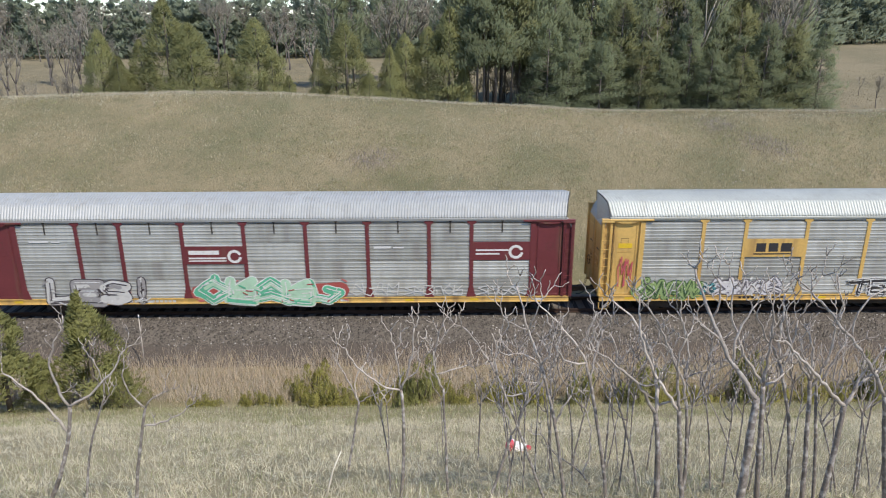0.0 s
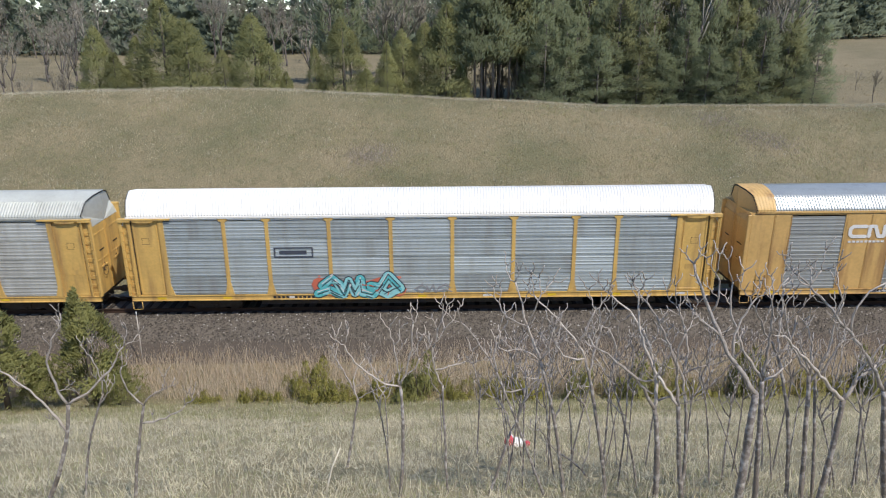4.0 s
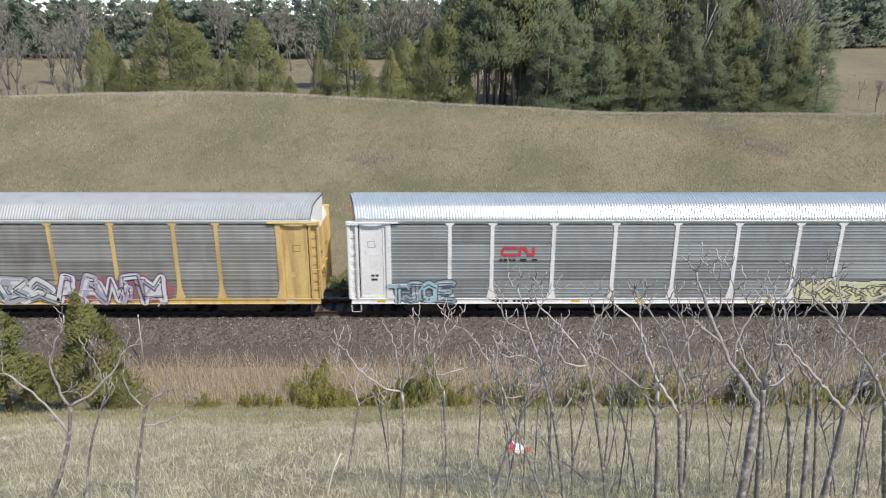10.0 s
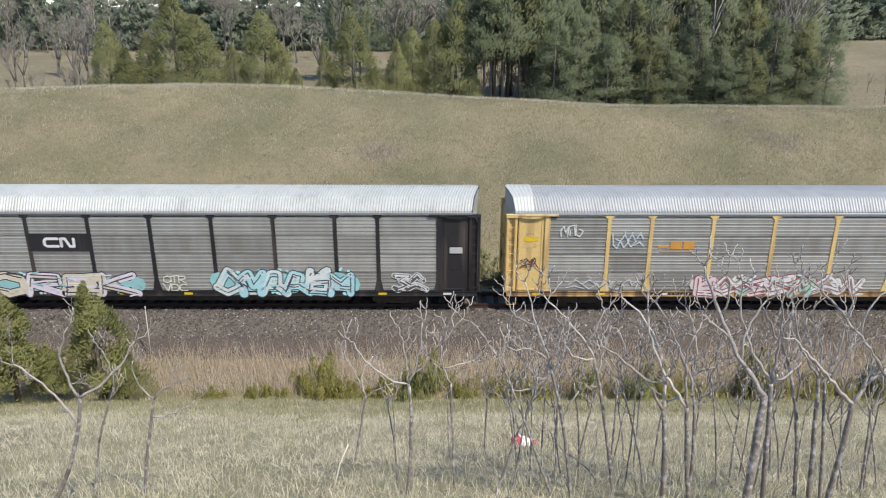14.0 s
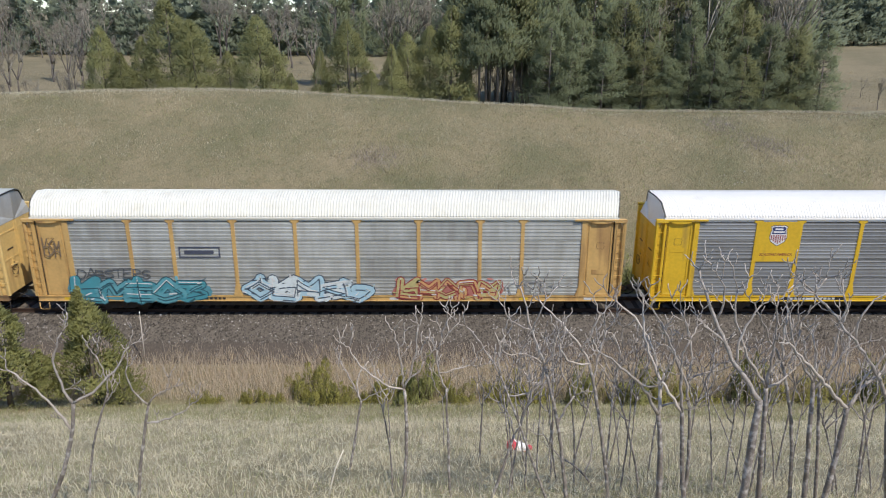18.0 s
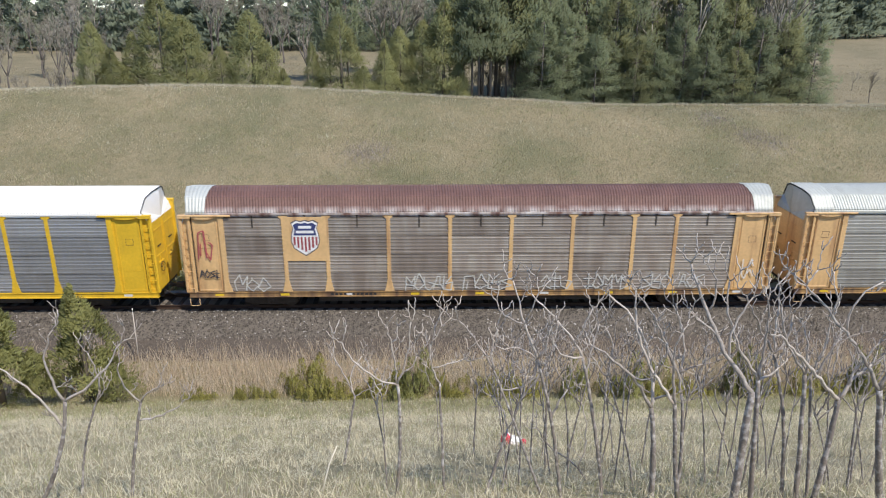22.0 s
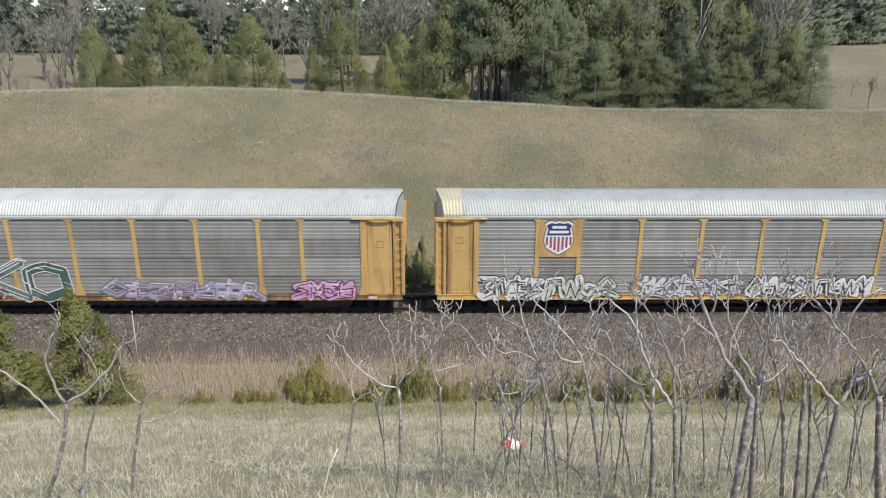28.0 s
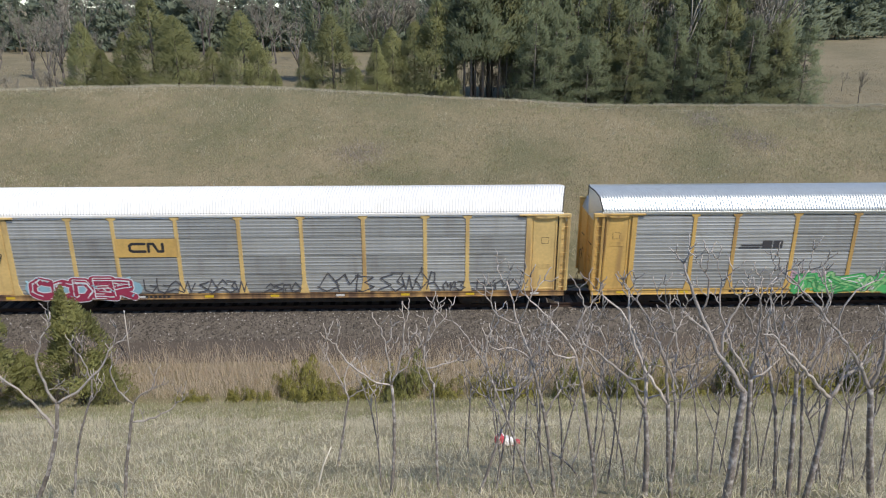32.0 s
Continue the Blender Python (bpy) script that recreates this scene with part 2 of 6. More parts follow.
def prism(name, poly, y0, y1):
    """A polygon in x and z, thick from y0 to y1."""
    k = len(poly)
    v = [(x, y0, z) for x, z in poly] + [(x, y1, z) for x, z in poly]
    f = [tuple(range(k)), tuple(range(2 * k - 1, k - 1, -1))] + [(i, i + k, (i + 1) % k + k, (i + 1) % k) for i in range(k)]
    return mesh_of(name, v, f)


def tubes(name, paths, sides=5, smooth=True):
    """One mesh from tubes: lists of (x, y, z, radius)."""
    v, f = [], []
    for path in paths:
        base = len(v)
        for i, (x, y, z, r) in enumerate(path):
            a = Vector(path[max(i - 1, 0)][:3])
            b = Vector(path[min(i + 1, len(path) - 1)][:3])
            d = (b - a).normalized() if (b - a).length > 1e-6 else Vector((0, 0, 1))
            u = d.cross(Vector((0.3, 0.9, 0.1))).normalized()
            w = d.cross(u)
            for s in range(sides):
                q = 2 * math.pi * s / sides
                o = (u * math.cos(q) + w * math.sin(q)) * r
                v.append((x + o.x, y + o.y, z + o.z))
        for i in range(len(path) - 1):
            for s in range(sides):
                p, q = base + i * sides + s, base + i * sides + (s + 1) % sides
                f.append((p, q, q + sides, p + sides))
        f.append(tuple(range(base + sides - 1, base - 1, -1)))
        f.append(tuple(range(len(v) - sides, len(v))))
    return mesh_of(name, v, f, smooth)


# ---- the ground ----
CREST = ((-60, 6.9), (-36, 7.2), (-27, 7.52), (-18.5, 7.62), (-13, 7.47), (-6, 7.08), (2.6, 6.58), (10, 6.2), (14.4, 5.95), (36, 5.85), (60, 6.2))


def lerp_table(t, x):
    if x <= t[0][0]:
        return t[0][1]
    for (a, p), (b, q) in zip(t, t[1:]):
        if x <= b:
            return p + (q - p) * (x - a) / (b - a)
    return t[-1][1]


NEAR = ((-60, 12.6), (-4, 12.1), (-0.6, 11.75), (0.6, 11.25), (25.0, -1.35), (28.3, -1.45), (29.3, -0.85), (30.0, -0.8), (35.2, -0.8), (36.2, -1.2), (37.6, -1.0))


def height(x, y):
    """The ground's height: a cutting with the railway at its bottom."""
    if y < 37.6:
        z = lerp_table(NEAR, y)
        if y < 25:
            k = min(1.0, (25 - y) / 6)
            z += k * (0.16 * noise.noise((x * 0.16, y * 0.16, 0)) + 0.05 * noise.noise((x * 0.8, y * 0.8, 5)))
            z -= 0.16 * math.exp(-((y - 20.5) / 3.2) ** 2)
        return z
    hill = -1.0 + 0.41 * (y - 37.6) + 0.35 * noise.noise((x * 0.09, y * 0.09, 3)) * min(1, (y - 37.6) / 5)
    top = lerp_table(CREST, x)
    if y > 58.2:
        # the ground dips behind the crest and rises again to a meadow
        s = min(1.0, (y - 58.2) / 8)
        top -= 1.9 * s * s * (3 - 2 * s)
        s = max(0.0, min(1.0, (y - 72) / 53))
        top += (6.8 + 0.022 * max(0.0, min(90.0, x - 15)) - top) * s * s * (3 - 2 * s)
    top += 0.06 * noise.noise((x * 0.3, y * 0.3, 9))
    k = 0.5
    d = hill - top
    return min(hill, top) - (k * 0.25 * max(0.0, 1 - abs(d) / k) ** 2)


def build_ground():
    ys = [-60, -30, -12, -6] + [-3 + 0.5 * i for i in range(164)] + [80 + 2.5 * i for i in range(40)] + [180 + 14 * i for i in range(12)] + [400, 600, 1000, 2000, 3800]
    xs = [-3800, -1500, -700, -350, -220, -150, -110] + [-84 + 0.7 * i for i in range(241)] + [110, 150, 220, 350, 700, 1500, 3800]
    v = [(x, y, height(x, y)) for y in ys for x in xs]
    w = len(xs)
    f = [(j * w + i, j * w + i + 1, (j + 1) * w + i + 1, (j + 1) * w + i) for j in range(len(ys) - 1) for i in range(w - 1)]
    tagged(put("ground", mesh_of("ground", v, f, True), M_GROUND), "dry olive and straw grass on the cutting slopes", "ground", kind="structure")


build_ground()
TRACK_Y = 32.32


def build_track():
    # ballast bed
    xs = [-90 + 0.45 * i for i in range(400)]
    prof = ((-2.75, -0.84), (-2.3, -0.62), (-1.75, -0.27), (-1.4, -0.2), (0, -0.2), (1.4, -0.2), (1.75, -0.27), (2.3, -0.62), (2.75, -0.84))
    v = [(x, TRACK_Y + y + 0.05 * noise.noise((x * 2, y, 1)), z + 0.05 * noise.noise((x * 1.7, y * 3, 2))) for x in xs for y, z in prof]
    k = len(prof)
    f = [(i * k + j, (i + 1) * k + j, (i + 1) * k + j + 1, i * k + j + 1) for i in range(len(xs) - 1) for j in range(k - 1)]
    bed = tagged(put("ballast", mesh_of("ballast", v, f, True), M_BALLAST), "grey crushed stone ballast under the railway track", "ballast", kind="structure")
    # loose stones on the near shoulder
    rnd = np.random.RandomState(3)
    n = 26000
    x = rnd.uniform(-26, 26, n)
    u = rnd.uniform(0, 1, n)
    y = -2.85 + 1.75 * u
    z = np.interp(y, [p[0] for p in prof], [p[1] for p in prof])
    r = rnd.uniform(0.025, 0.07, n)
    octa = np.array([(1, 0, 0), (0, 1, 0), (-1, 0, 0), (0, -1, 0), (0, 0, 1), (0, 0, -1)], float)
    tri = np.array([(0, 1, 4), (1, 2, 4), (2, 3, 4), (3, 0, 4)])
    vv = octa[None] * r[:, None, None] * rnd.uniform(0.5, 1.3, (n, 6, 3)) + np.stack([x, y + TRACK_Y, z + 0.01], 1)[:, None]
    ff = tri[None] + (np.arange(n) * 6)[:, None, None]
    tagged(put("ballast_stones", mesh_fast("ballast_stones", vv.reshape(-1, 3), ff.reshape(-1, 3)), M_BALLAST), "loose grey stones of the ballast shoulder", "stones", kind="stuff")
    # a few pale stones among them
    n = 800
    x, u = rnd.uniform(-26, 26, n), rnd.uniform(0, 1, n)
    y = -2.9 + 1.8 * u
    z = np.interp(y, [p[0] for p in prof], [p[1] for p in prof])
    vv = octa[None] * rnd.uniform(0.02, 0.05, n)[:, None, None] * rnd.uniform(0.5, 1.3, (n, 6, 3)) + np.stack([x, y + TRACK_Y, z + 0.04], 1)[:, None]
    ff = tri[None] + (np.arange(n) * 6)[:, None, None]
    tagged(put("pale_stones", mesh_fast("pale_stones", vv.reshape(-1, 3), ff.reshape(-1, 3)), M_PALE), "pale limestone chips scattered in the ballast", "stones", kind="stuff")
    # cinder strip at the ballast's toe
    v = [(x, yy, max(height(x, yy), -1.42 if yy < 28.9 else -9.0) + 0.03) for x in xs for yy in (28.35 + 0.25 * noise.noise((x * 0.9, 0, 7)), 29.2, 29.7, 30.1)]
    f = [(i * 4 + j, (i + 1) * 4 + j, (i + 1) * 4 + j + 1, i * 4 + j + 1) for i in range(len(xs) - 1) for j in range(3)]
    tagged(put("cinder_strip", mesh_of("cinder_strip", v, f, True), M_CINDER), "dark cinders along the foot of the ballast", "ground", kind="structure")
    for s in (-1, 1):
        y = TRACK_Y + s * 0.755
        tagged(put("rail", boxes("rail", [(-90, 90, y - 0.035, y + 0.035, -0.045, 0), (-90, 90, y - 0.009, y + 0.009, -0.15, -0.045), (-90, 90, y - 0.07, y + 0.07, -0.17, -0.15)]), M_RAIL),
               "rusty steel rail under the train", "rail", "rails of the track", kind="structure")
    tie = boxes("tie", [(-0.115, 0.115, -1.3, 1.3, -0.34, -0.172)], 0.012)
    for i in range(96):
        put("tie", tie, M_TIE, bed, pose(-28.5 + 0.6 * i, TRACK_Y, 0, 0, 0, random.uniform(-1, 1)))


build_track()


# ---- the train: covered car carriers ----
HALF, SIDE = 13.7, 1.54          # half the length and half the width of a car
PITCH = 28.65                    # from one car to the next
BAYS = (1.9, 4.7, 6.65, 9.47, 12.29, 15.11, 17.93, 20.75, 22.7, 25.5)


def painted(name, color, dirt=(0.16, 0.11, 0.07), amount=0.25, rough=0.5):
    return mat(name, color, rough, vary=0.16, scale=0.9, dirt=dirt, dirt_amount=amount, streak=True, bump=0.12, bump_scale=25)


def sheet(name, color, amount=0.5, metal=0.15, dirt=(0.20, 0.18, 0.155), rough=0.5):
    return mat(name, color, rough, metal, vary=0.28, scale=0.8, dirt=dirt, dirt_amount=amount, streak=True, bump=0.08, bump_scale=30, obj=0.32)


_panels = {}


def sheet_mesh(w, z0, z1, first, count):
    """Lapped, ribbed sheets of a side screen from number first on, of four between z0 and z1. The ribs stand in groups."""
    key = (round(w, 3), z0, z1, first, count)
    if key not in _panels:
        prof = []
        step = (z1 - z0) / 4
        for i in range(first, first + count):
            a = z0 + i * step
            prof += [(-1.45, a + 0.002), (-1.45, a + 0.02), (-1.482, a + 0.024)]
            for k in range(5):
                c = a + step * (0.12 + 0.19 * k + (0.012, -0.012, 0.0, 0.015, -0.01)[(k + i) % 5])
                h = (-1.496, -1.4925, -1.495, -1.491, -1.4955)[(k * 2 + i) % 5]
                prof += [(-1.483, c - 0.044), (h, c - 0.026), (h, c + (0.006 if k % 2 else 0.018)), (-1.483, c + 0.042)]
            prof += [(-1.489, a + step - 0.01), (-1.455, a + step - 0.006)]
        k = len(prof)
        lo, hi = z0 + first * step, z0 + (first + count) * step
        v = [(x, y, z) for x in (-w / 2, w / 2) for y, z in prof] + [(x, -1.43, z) for x in (-w / 2, w / 2) for z in (lo, hi)]
        f = [(j, k + j, k + j + 1, j + 1) for j in range(k - 1)]
        b = 2 * k
        f += [(b, b + 1, b + 3, b + 2), tuple(range(k)) + (b + 1, b), tuple(range(2 * k - 1, k - 1, -1)) + (b + 2, b + 3), (0, b, b + 2, k), (k - 1, 2 * k - 1, b + 3, b + 1)]
        _panels[key] = mesh_of("panel", v, f)
    return _panels[key]


def put_screen(car, a, b, material, turn, z0=1.0, z1=4.66):
    """A screen between two posts: on the near side each of its four sheets is a part, the far side is one piece."""
    m = (turn or Matrix()) @ pose((a + b) / 2 - HALF, 0, 0)
    for i in range(4) if turn is None else ():
        put("panel", sheet_mesh(b - a, z0, z1, i, 1), material, car, m)
    if turn is not None:
        put("panel", sheet_mesh(b - a, z0, z1, 0, 4), material, car, m)


def roof_reach(y):
    """How far from the car's middle the roof reaches: its ends are cut back towards the eaves."""
    return HALF - 0.36 * abs(y) / 1.5


def roof_mesh():
    prof = ((-1.5, 4.84), (-1.5, 4.96), (-1.46, 5.03), (-1.14, 5.45), (-1.04, 5.53), (-0.55, 5.675), (0, 5.745))
    prof = prof + tuple((-y, z) for y, z in prof[-2::-1])
    n = 205 * 3
    v = []
    for i in range(n + 1):
        s = -1 + 2 * i / n
        up = 0.032 * (0, 1, 1)[i % 3]
        for y, z in prof:
            e = roof_reach(y) - 0.02
            r = math.hypot(y, z - 4.2)
            v.append((s * e, y + up * y / r, z + up * (z - 4.2) / r))
    k = len(prof)
    f = [(i * k + j, (i + 1) * k + j, (i + 1) * k + j + 1, i * k + j + 1) for i in range(n) for j in range(k - 1)]
    return mesh_of("roof", v, f)


ROOF = roof_mesh()


def roof_end_mesh():
    """The last metre of the roof, sheeted over."""
    prof = ((-1.51, 4.84), (-1.51, 4.96), (-1.47, 5.035), (-1.15, 5.46), (-1.045, 5.54), (-0.555, 5.685), (0, 5.755))
    prof = prof + tuple((-y, z) for y, z in prof[-2::-1])
    v, n = [], 24
    for i in range(n + 1):
        for j, (y, z) in enumerate(prof):
            e = roof_reach(y) - 0.01
            r = math.hypot(y, z - 4.2)
            up = 0.034 + 0.012 * (0, 1, 1, 0)[i % 4]
            v.append((e - (0.85 + 0.35 * (1 - abs(y) / 1.5)) * i / n, y + up * y / r, z + up * (z - 4.2) / r))
    k = len(prof)
    f = [(i * k + j, i * k + j + 1, (i + 1) * k + j + 1, (i + 1) * k + j) for i in range(n) for j in range(k - 1)]
    return mesh_of("roof_end", v, f)


ROOF_END = roof_end_mesh()


def roof_trim_mesh():
    """The black trim tube along the roof's end."""
    prof = ((-1.5, 4.84), (-1.5, 4.96), (-1.46, 5.03), (-1.14, 5.45), (-1.04, 5.53), (-0.55, 5.675), (0, 5.745))
    prof = prof + tuple((-y, z) for y, z in prof[-2::-1])
    return tubes("roof_trim", [[(roof_reach(y) - 0.025, y, z - 0.005, 0.03) for y, z in prof]], 6)


ROOF_TRIM = roof_trim_mesh()


def end_mesh():
    """Half of the flat upper end under the roof."""
    poly = ((0.012, 4.36), (1.45, 4.36), (1.45, 4.72), (1.44, 4.95), (1.41, 5.0), (1.1, 5.41), (1.01, 5.48), (0.54, 5.63), (0.012, 5.7))
    k = len(poly)
    # its foot is flush with the door below, its upper edge follows the cut of the roof
    front = [(13.62 if z < 4.5 else 13.5 if z < 4.8 else roof_reach(y) - 0.03, y, z) for y, z in poly]
    v = front + [(x - 0.05, y, z) for x, y, z in front]
    f = [(0, i, i + 1) for i in range(1, k - 1)] + [(k, k + i + 1, k + i) for i in range(1, k - 1)] + [(i, i + k, (i + 1) % k + k, (i + 1) % k) for i in range(k)]
    return mesh_of("end_cap", v, f)


END_CAP = end_mesh()
END_DOOR = boxes("end_door", [(13.55, 13.62, 0.012, 1.45, 0.98, 4.34), (13.62, 13.64, 0.06, 0.12, 1.0, 4.34), (13.62, 13.64, 1.32, 1.4, 1.0, 4.34), (13.62, 13.635, 0.12, 1.32, 2.6, 2.68),
                               (13.62, 13.635, 0.12, 1.32, 3.9, 3.97), (13.62, 13.67, 0.4, 0.95, 2.25, 2.33), (13.62, 13.65, 0.7, 0.75, 2.3, 2.6)])
# a plain black block that fills the car's end behind the doors
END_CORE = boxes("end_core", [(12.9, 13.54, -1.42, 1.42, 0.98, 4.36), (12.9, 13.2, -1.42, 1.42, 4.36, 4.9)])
END_TAG = boxes("end_tag", [(13.622, 13.64, 0.5, 0.95, 3.08, 3.13)])
END_LATCH = boxes("end_latch", [(13.622, 13.636, 0.62, 0.7, 2.3, 2.42)])
END_WHEEL = tubes("brake_wheel", [[(13.7, -0.75 + 0.24 * math.cos(q * math.pi / 6), 2.05 + 0.24 * math.sin(q * math.pi / 6), 0.014) for q in range(13)], [(13.6, -0.75, 2.05, 0.03), (13.7, -0.75, 2.05, 0.02)]], 5)
FAR_GUARD = boxes("end_guard", [(13.56, 13.72, 1.42, 1.54, 0.98, 4.72)], 0.02)
POST = prism("post", [(-0.085, 4.77), (-0.21, 4.77), (-0.2, 4.69), (-0.085, 4.6), (-0.09, 1.6), (-0.15, 1.3), (-0.22, 1.0), (0.22, 1.0), (0.15, 1.3), (0.09, 1.6), (0.085, 4.6), (0.2, 4.69), (0.21, 4.77)], -1.52, -1.42)
DOOR_POST = prism("door_post", [(-0.11, 4.7), (-0.11, 1.5), (-0.13, 1.0), (0.26, 1.0), (0.12, 1.5), (0.12, 4.7)], -1.53, -1.42)
DOOR = boxes("door", [(0.56, 1.8, -1.46, -1.42, 1.0, 4.7), (0.6, 0.65, -1.485, -1.46, 1.05, 4.6), (1.62, 1.67, -1.485, -1.46, 1.05, 4.6), (0.62, 1.62, -1.475, -1.46, 1.02, 1.12)], 0.006)
CORNER = boxes("corner_post", [(0.0, 0.05, -1.5, -1.42, 0.98, 4.72), (0.05, 0.42, -1.43, -1.40, 0.98, 4.72), (0.42, 0.5, -1.535, -1.42, 1.0, 4.7)], 0.008)
# a black strip that paints the shade between corner post and door
DOOR_GAP_SHADE = boxes("door_gap", [(0.5, 0.56, -1.44, -1.42, 1.0, 4.7)])
DOOR_PLATE = boxes("door_plate", [(-0.17, 0.17, -1.466, -1.46, 0.0, 0.012), (-0.17, 0.17, -1.466, -1.46, 0.3, 0.312), (-0.17, -0.158, -1.466, -1.46, 0.012, 0.3), (0.158, 0.17, -1.466, -1.46, 0.012, 0.3)])
STRAP = boxes("strap", [(-0.03, 0.03, -1.51, -1.49, 4.2, 4.84), (-0.06, 0.06, -1.515, -1.49, 4.74, 4.86)])
HEADER = boxes("header", [(-0.02, 2.35, -1.6, -1.40, 4.74, 4.82), (-0.02, 0.55, -1.6, -1.56, 4.66, 4.74)], 0.01)
HOOD = prism("hood", [(0.62, 4.74), (1.62, 4.74), (1.55, 4.66), (1.35, 4.62), (0.9, 4.62), (0.7, 4.66)], -1.58, -1.47)
LADDER = boxes("ladder", [(0.02, 0.06, -1.56, -1.52, 1.0, 4.7), (0.38, 0.42, -1.56, -1.52, 1.0, 4.7)] + [(0.06, 0.38, -1.56, -1.538, 1.18 + 0.43 * i, 1.202 + 0.43 * i) for i in range(8)])
STIRRUP = tubes("stirrup", [[(0.1, -1.5, 0.66, 0.016), (0.1, -1.5, 0.34, 0.016), (0.14, -1.5, 0.3, 0.016), (0.5, -1.5, 0.3, 0.016), (0.54, -1.5, 0.34, 0.016), (0.54, -1.5, 0.66, 0.016)]], 6)
SILL = mesh_of("side_sill", [(x, y, z) for x in (-13.6, 13.6) for y, z in ((-1.53, 0.99), (-1.53, 0.95), (-1.5, 0.94), (-1.5, 0.77), (-1.53, 0.76), (-1.53, 0.72), (-1.36, 0.72), (-1.36, 0.99))],
               [tuple(range(8)), tuple(range(15, 7, -1))] + [(i, i + 8, (i + 1) % 8 + 8, (i + 1) % 8) for i in range(8)])
EAVE = boxes("top_rail", [(-13.35, 13.35, -1.5, -1.38, 4.7, 4.8), (-13.35, 13.35, -1.545, -1.49, 4.79, 4.9)], 0.01)
FRAME = boxes("underframe", [(-13.5, 13.5, -1.36, 1.36, 0.74, 0.95)], 0.02)
CENTER_SILL = boxes("center_sill", [(-13.4, 13.4, -0.32, 0.32, 0.42, 0.74)], 0.02)
SKIRT = boxes("skirt", [(-7.6, 7.6, -1.32, -1.28, 0.42, 0.74)], 0.01)
RESERVOIR = tubes("air_reservoir", [[(0.6, -0.85, 0.55, 0.1), (0.7, -0.85, 0.55, 0.19), (2.5, -0.85, 0.55, 0.19), (2.6, -0.85, 0.55, 0.1)]], 12)
CYLINDER = tubes("brake_cylinder", [[(-2.2, -0.85, 0.56, 0.15), (-1.4, -0.85, 0.56, 0.15), (-1.39, -0.85, 0.56, 0.05), (-0.9, -0.85, 0.56, 0.03)]], 10)
COUPLER = boxes("coupler", [(13.3, 14.0, -0.07, 0.07, 0.72, 0.88), (13.95, 14.28, -0.16, 0.1, 0.68, 0.94), (14.15, 14.36, -0.17, -0.08, 0.7, 0.92)], 0.025)
HOSE = tubes("brake_hose", [[(13.45, -0.55, 0.78, 0.025), (13.7, -0.5, 0.62, 0.025), (13.95, -0.42, 0.42, 0.025), (14.15, -0.36, 0.34, 0.025), (14.33, -0.3, 0.36, 0.025)]], 6)
CUT_LEVER = tubes("cut_lever", [[(13.55, -1.4, 0.95, 0.014), (13.7, -1.35, 0.72, 0.014), (13.85, -0.7, 0.8, 0.014), (14.0, -0.25, 0.9, 0.014)]], 5)
REFLECTOR = boxes("reflector", [(-0.2, 0.2, -1.509, -1.5, 0.79, 0.9)])
PLACARD = boxes("placard", [(-0.32, 0.32, -1.468, -1.46, -0.11, 0.11), (-0.32, 0.32, -1.472, -1.468, 0.1, 0.115), (-0.32, 0.32, -1.472, -1.468, -0.115, -0.1)])
SIDEFRAME = prism("side_frame", [(-1.25, 0.5), (-1.25, 0.28), (-0.85, 0.3), (-0.45, 0.18), (0.45, 0.18), (0.85, 0.3), (1.25, 0.28), (1.25, 0.5), (0.85, 0.58), (0.5, 0.72), (-0.5, 0.72), (-0.85, 0.58)], -1.12, -0.94)
BOLSTER = boxes("bolster", [(-0.2, 0.2, -1.2, 1.2, 0.36, 0.62), (-0.16, -0.04, -1.16, -1.1, 0.2, 0.62), (0.04, 0.16, -1.16, -1.1, 0.2, 0.62)], 0.02)


def wheelset_mesh():
    bm = bmesh.new()
    for y in (-0.78, 0.78):
        for r, a, b in ((0.42, -0.065, 0.065), (0.445, 0.04 * (-1 if y > 0 else 1), 0.065 * (-1 if y > 0 else 1)), (0.13, -0.1, 0.1)):
            bmesh.ops.create_cone(bm, cap_ends=True, segments=28, radius1=r, radius2=r, depth=abs(b - a),
                                  matrix=Matrix.Translation((0, y + (a + b) / 2, 0)) @ Matrix.Rotation(radians(90), 4, "X"))
    bmesh.ops.create_cone(bm, cap_ends=True, segments=12, radius1=0.08, radius2=0.08, depth=2.1, matrix=Matrix.Rotation(radians(90), 4, "X"))
    me = bpy.data.meshes.new("wheelset")
    bm.to_mesh(me)
    bm.free()
    return me


WHEELSET = wheelset_mesh()


def plain(name, color, rough=0.6):
    return mat(name, color, rough, vary=0.12, scale=1.6, dirt=tuple(0.6 * c + 0.05 for c in color), dirt_amount=0.2, bump=0.05)


_paints = {}


def paint(color):
    key = tuple(round(c, 3) for c in color)
    if key not in _paints:
        _paints[key] = plain("spray_paint", key)
    return _paints[key]


def ribbon(v, f, pts, width, y):
    """A flat brush stroke in x and z with round ends."""
    for (x0, z0), (x1, z1) in zip(pts, pts[1:]):
        y -= 0.00012
        d = math.hypot(x1 - x0, z1 - z0) or 1e-6
        nx, nz = -(z1 - z0) / d * width / 2, (x1 - x0) / d * width / 2
        b = len(v)
        v += [(x0 + nx, y, z0 + nz), (x0 - nx, y, z0 - nz), (x1 - nx, y, z1 - nz), (x1 + nx, y, z1 + nz)]
        f.append((b, b + 1, b + 2, b + 3))
    for x0, z0 in pts:
        y -= 0.00012
        b = len(v)
        v += [(x0 + width / 2 * math.cos(q * math.pi / 4), y, z0 + width / 2 * math.sin(q * math.pi / 4)) for q in range(8)]
        f.append(tuple(range(b, b + 8)))


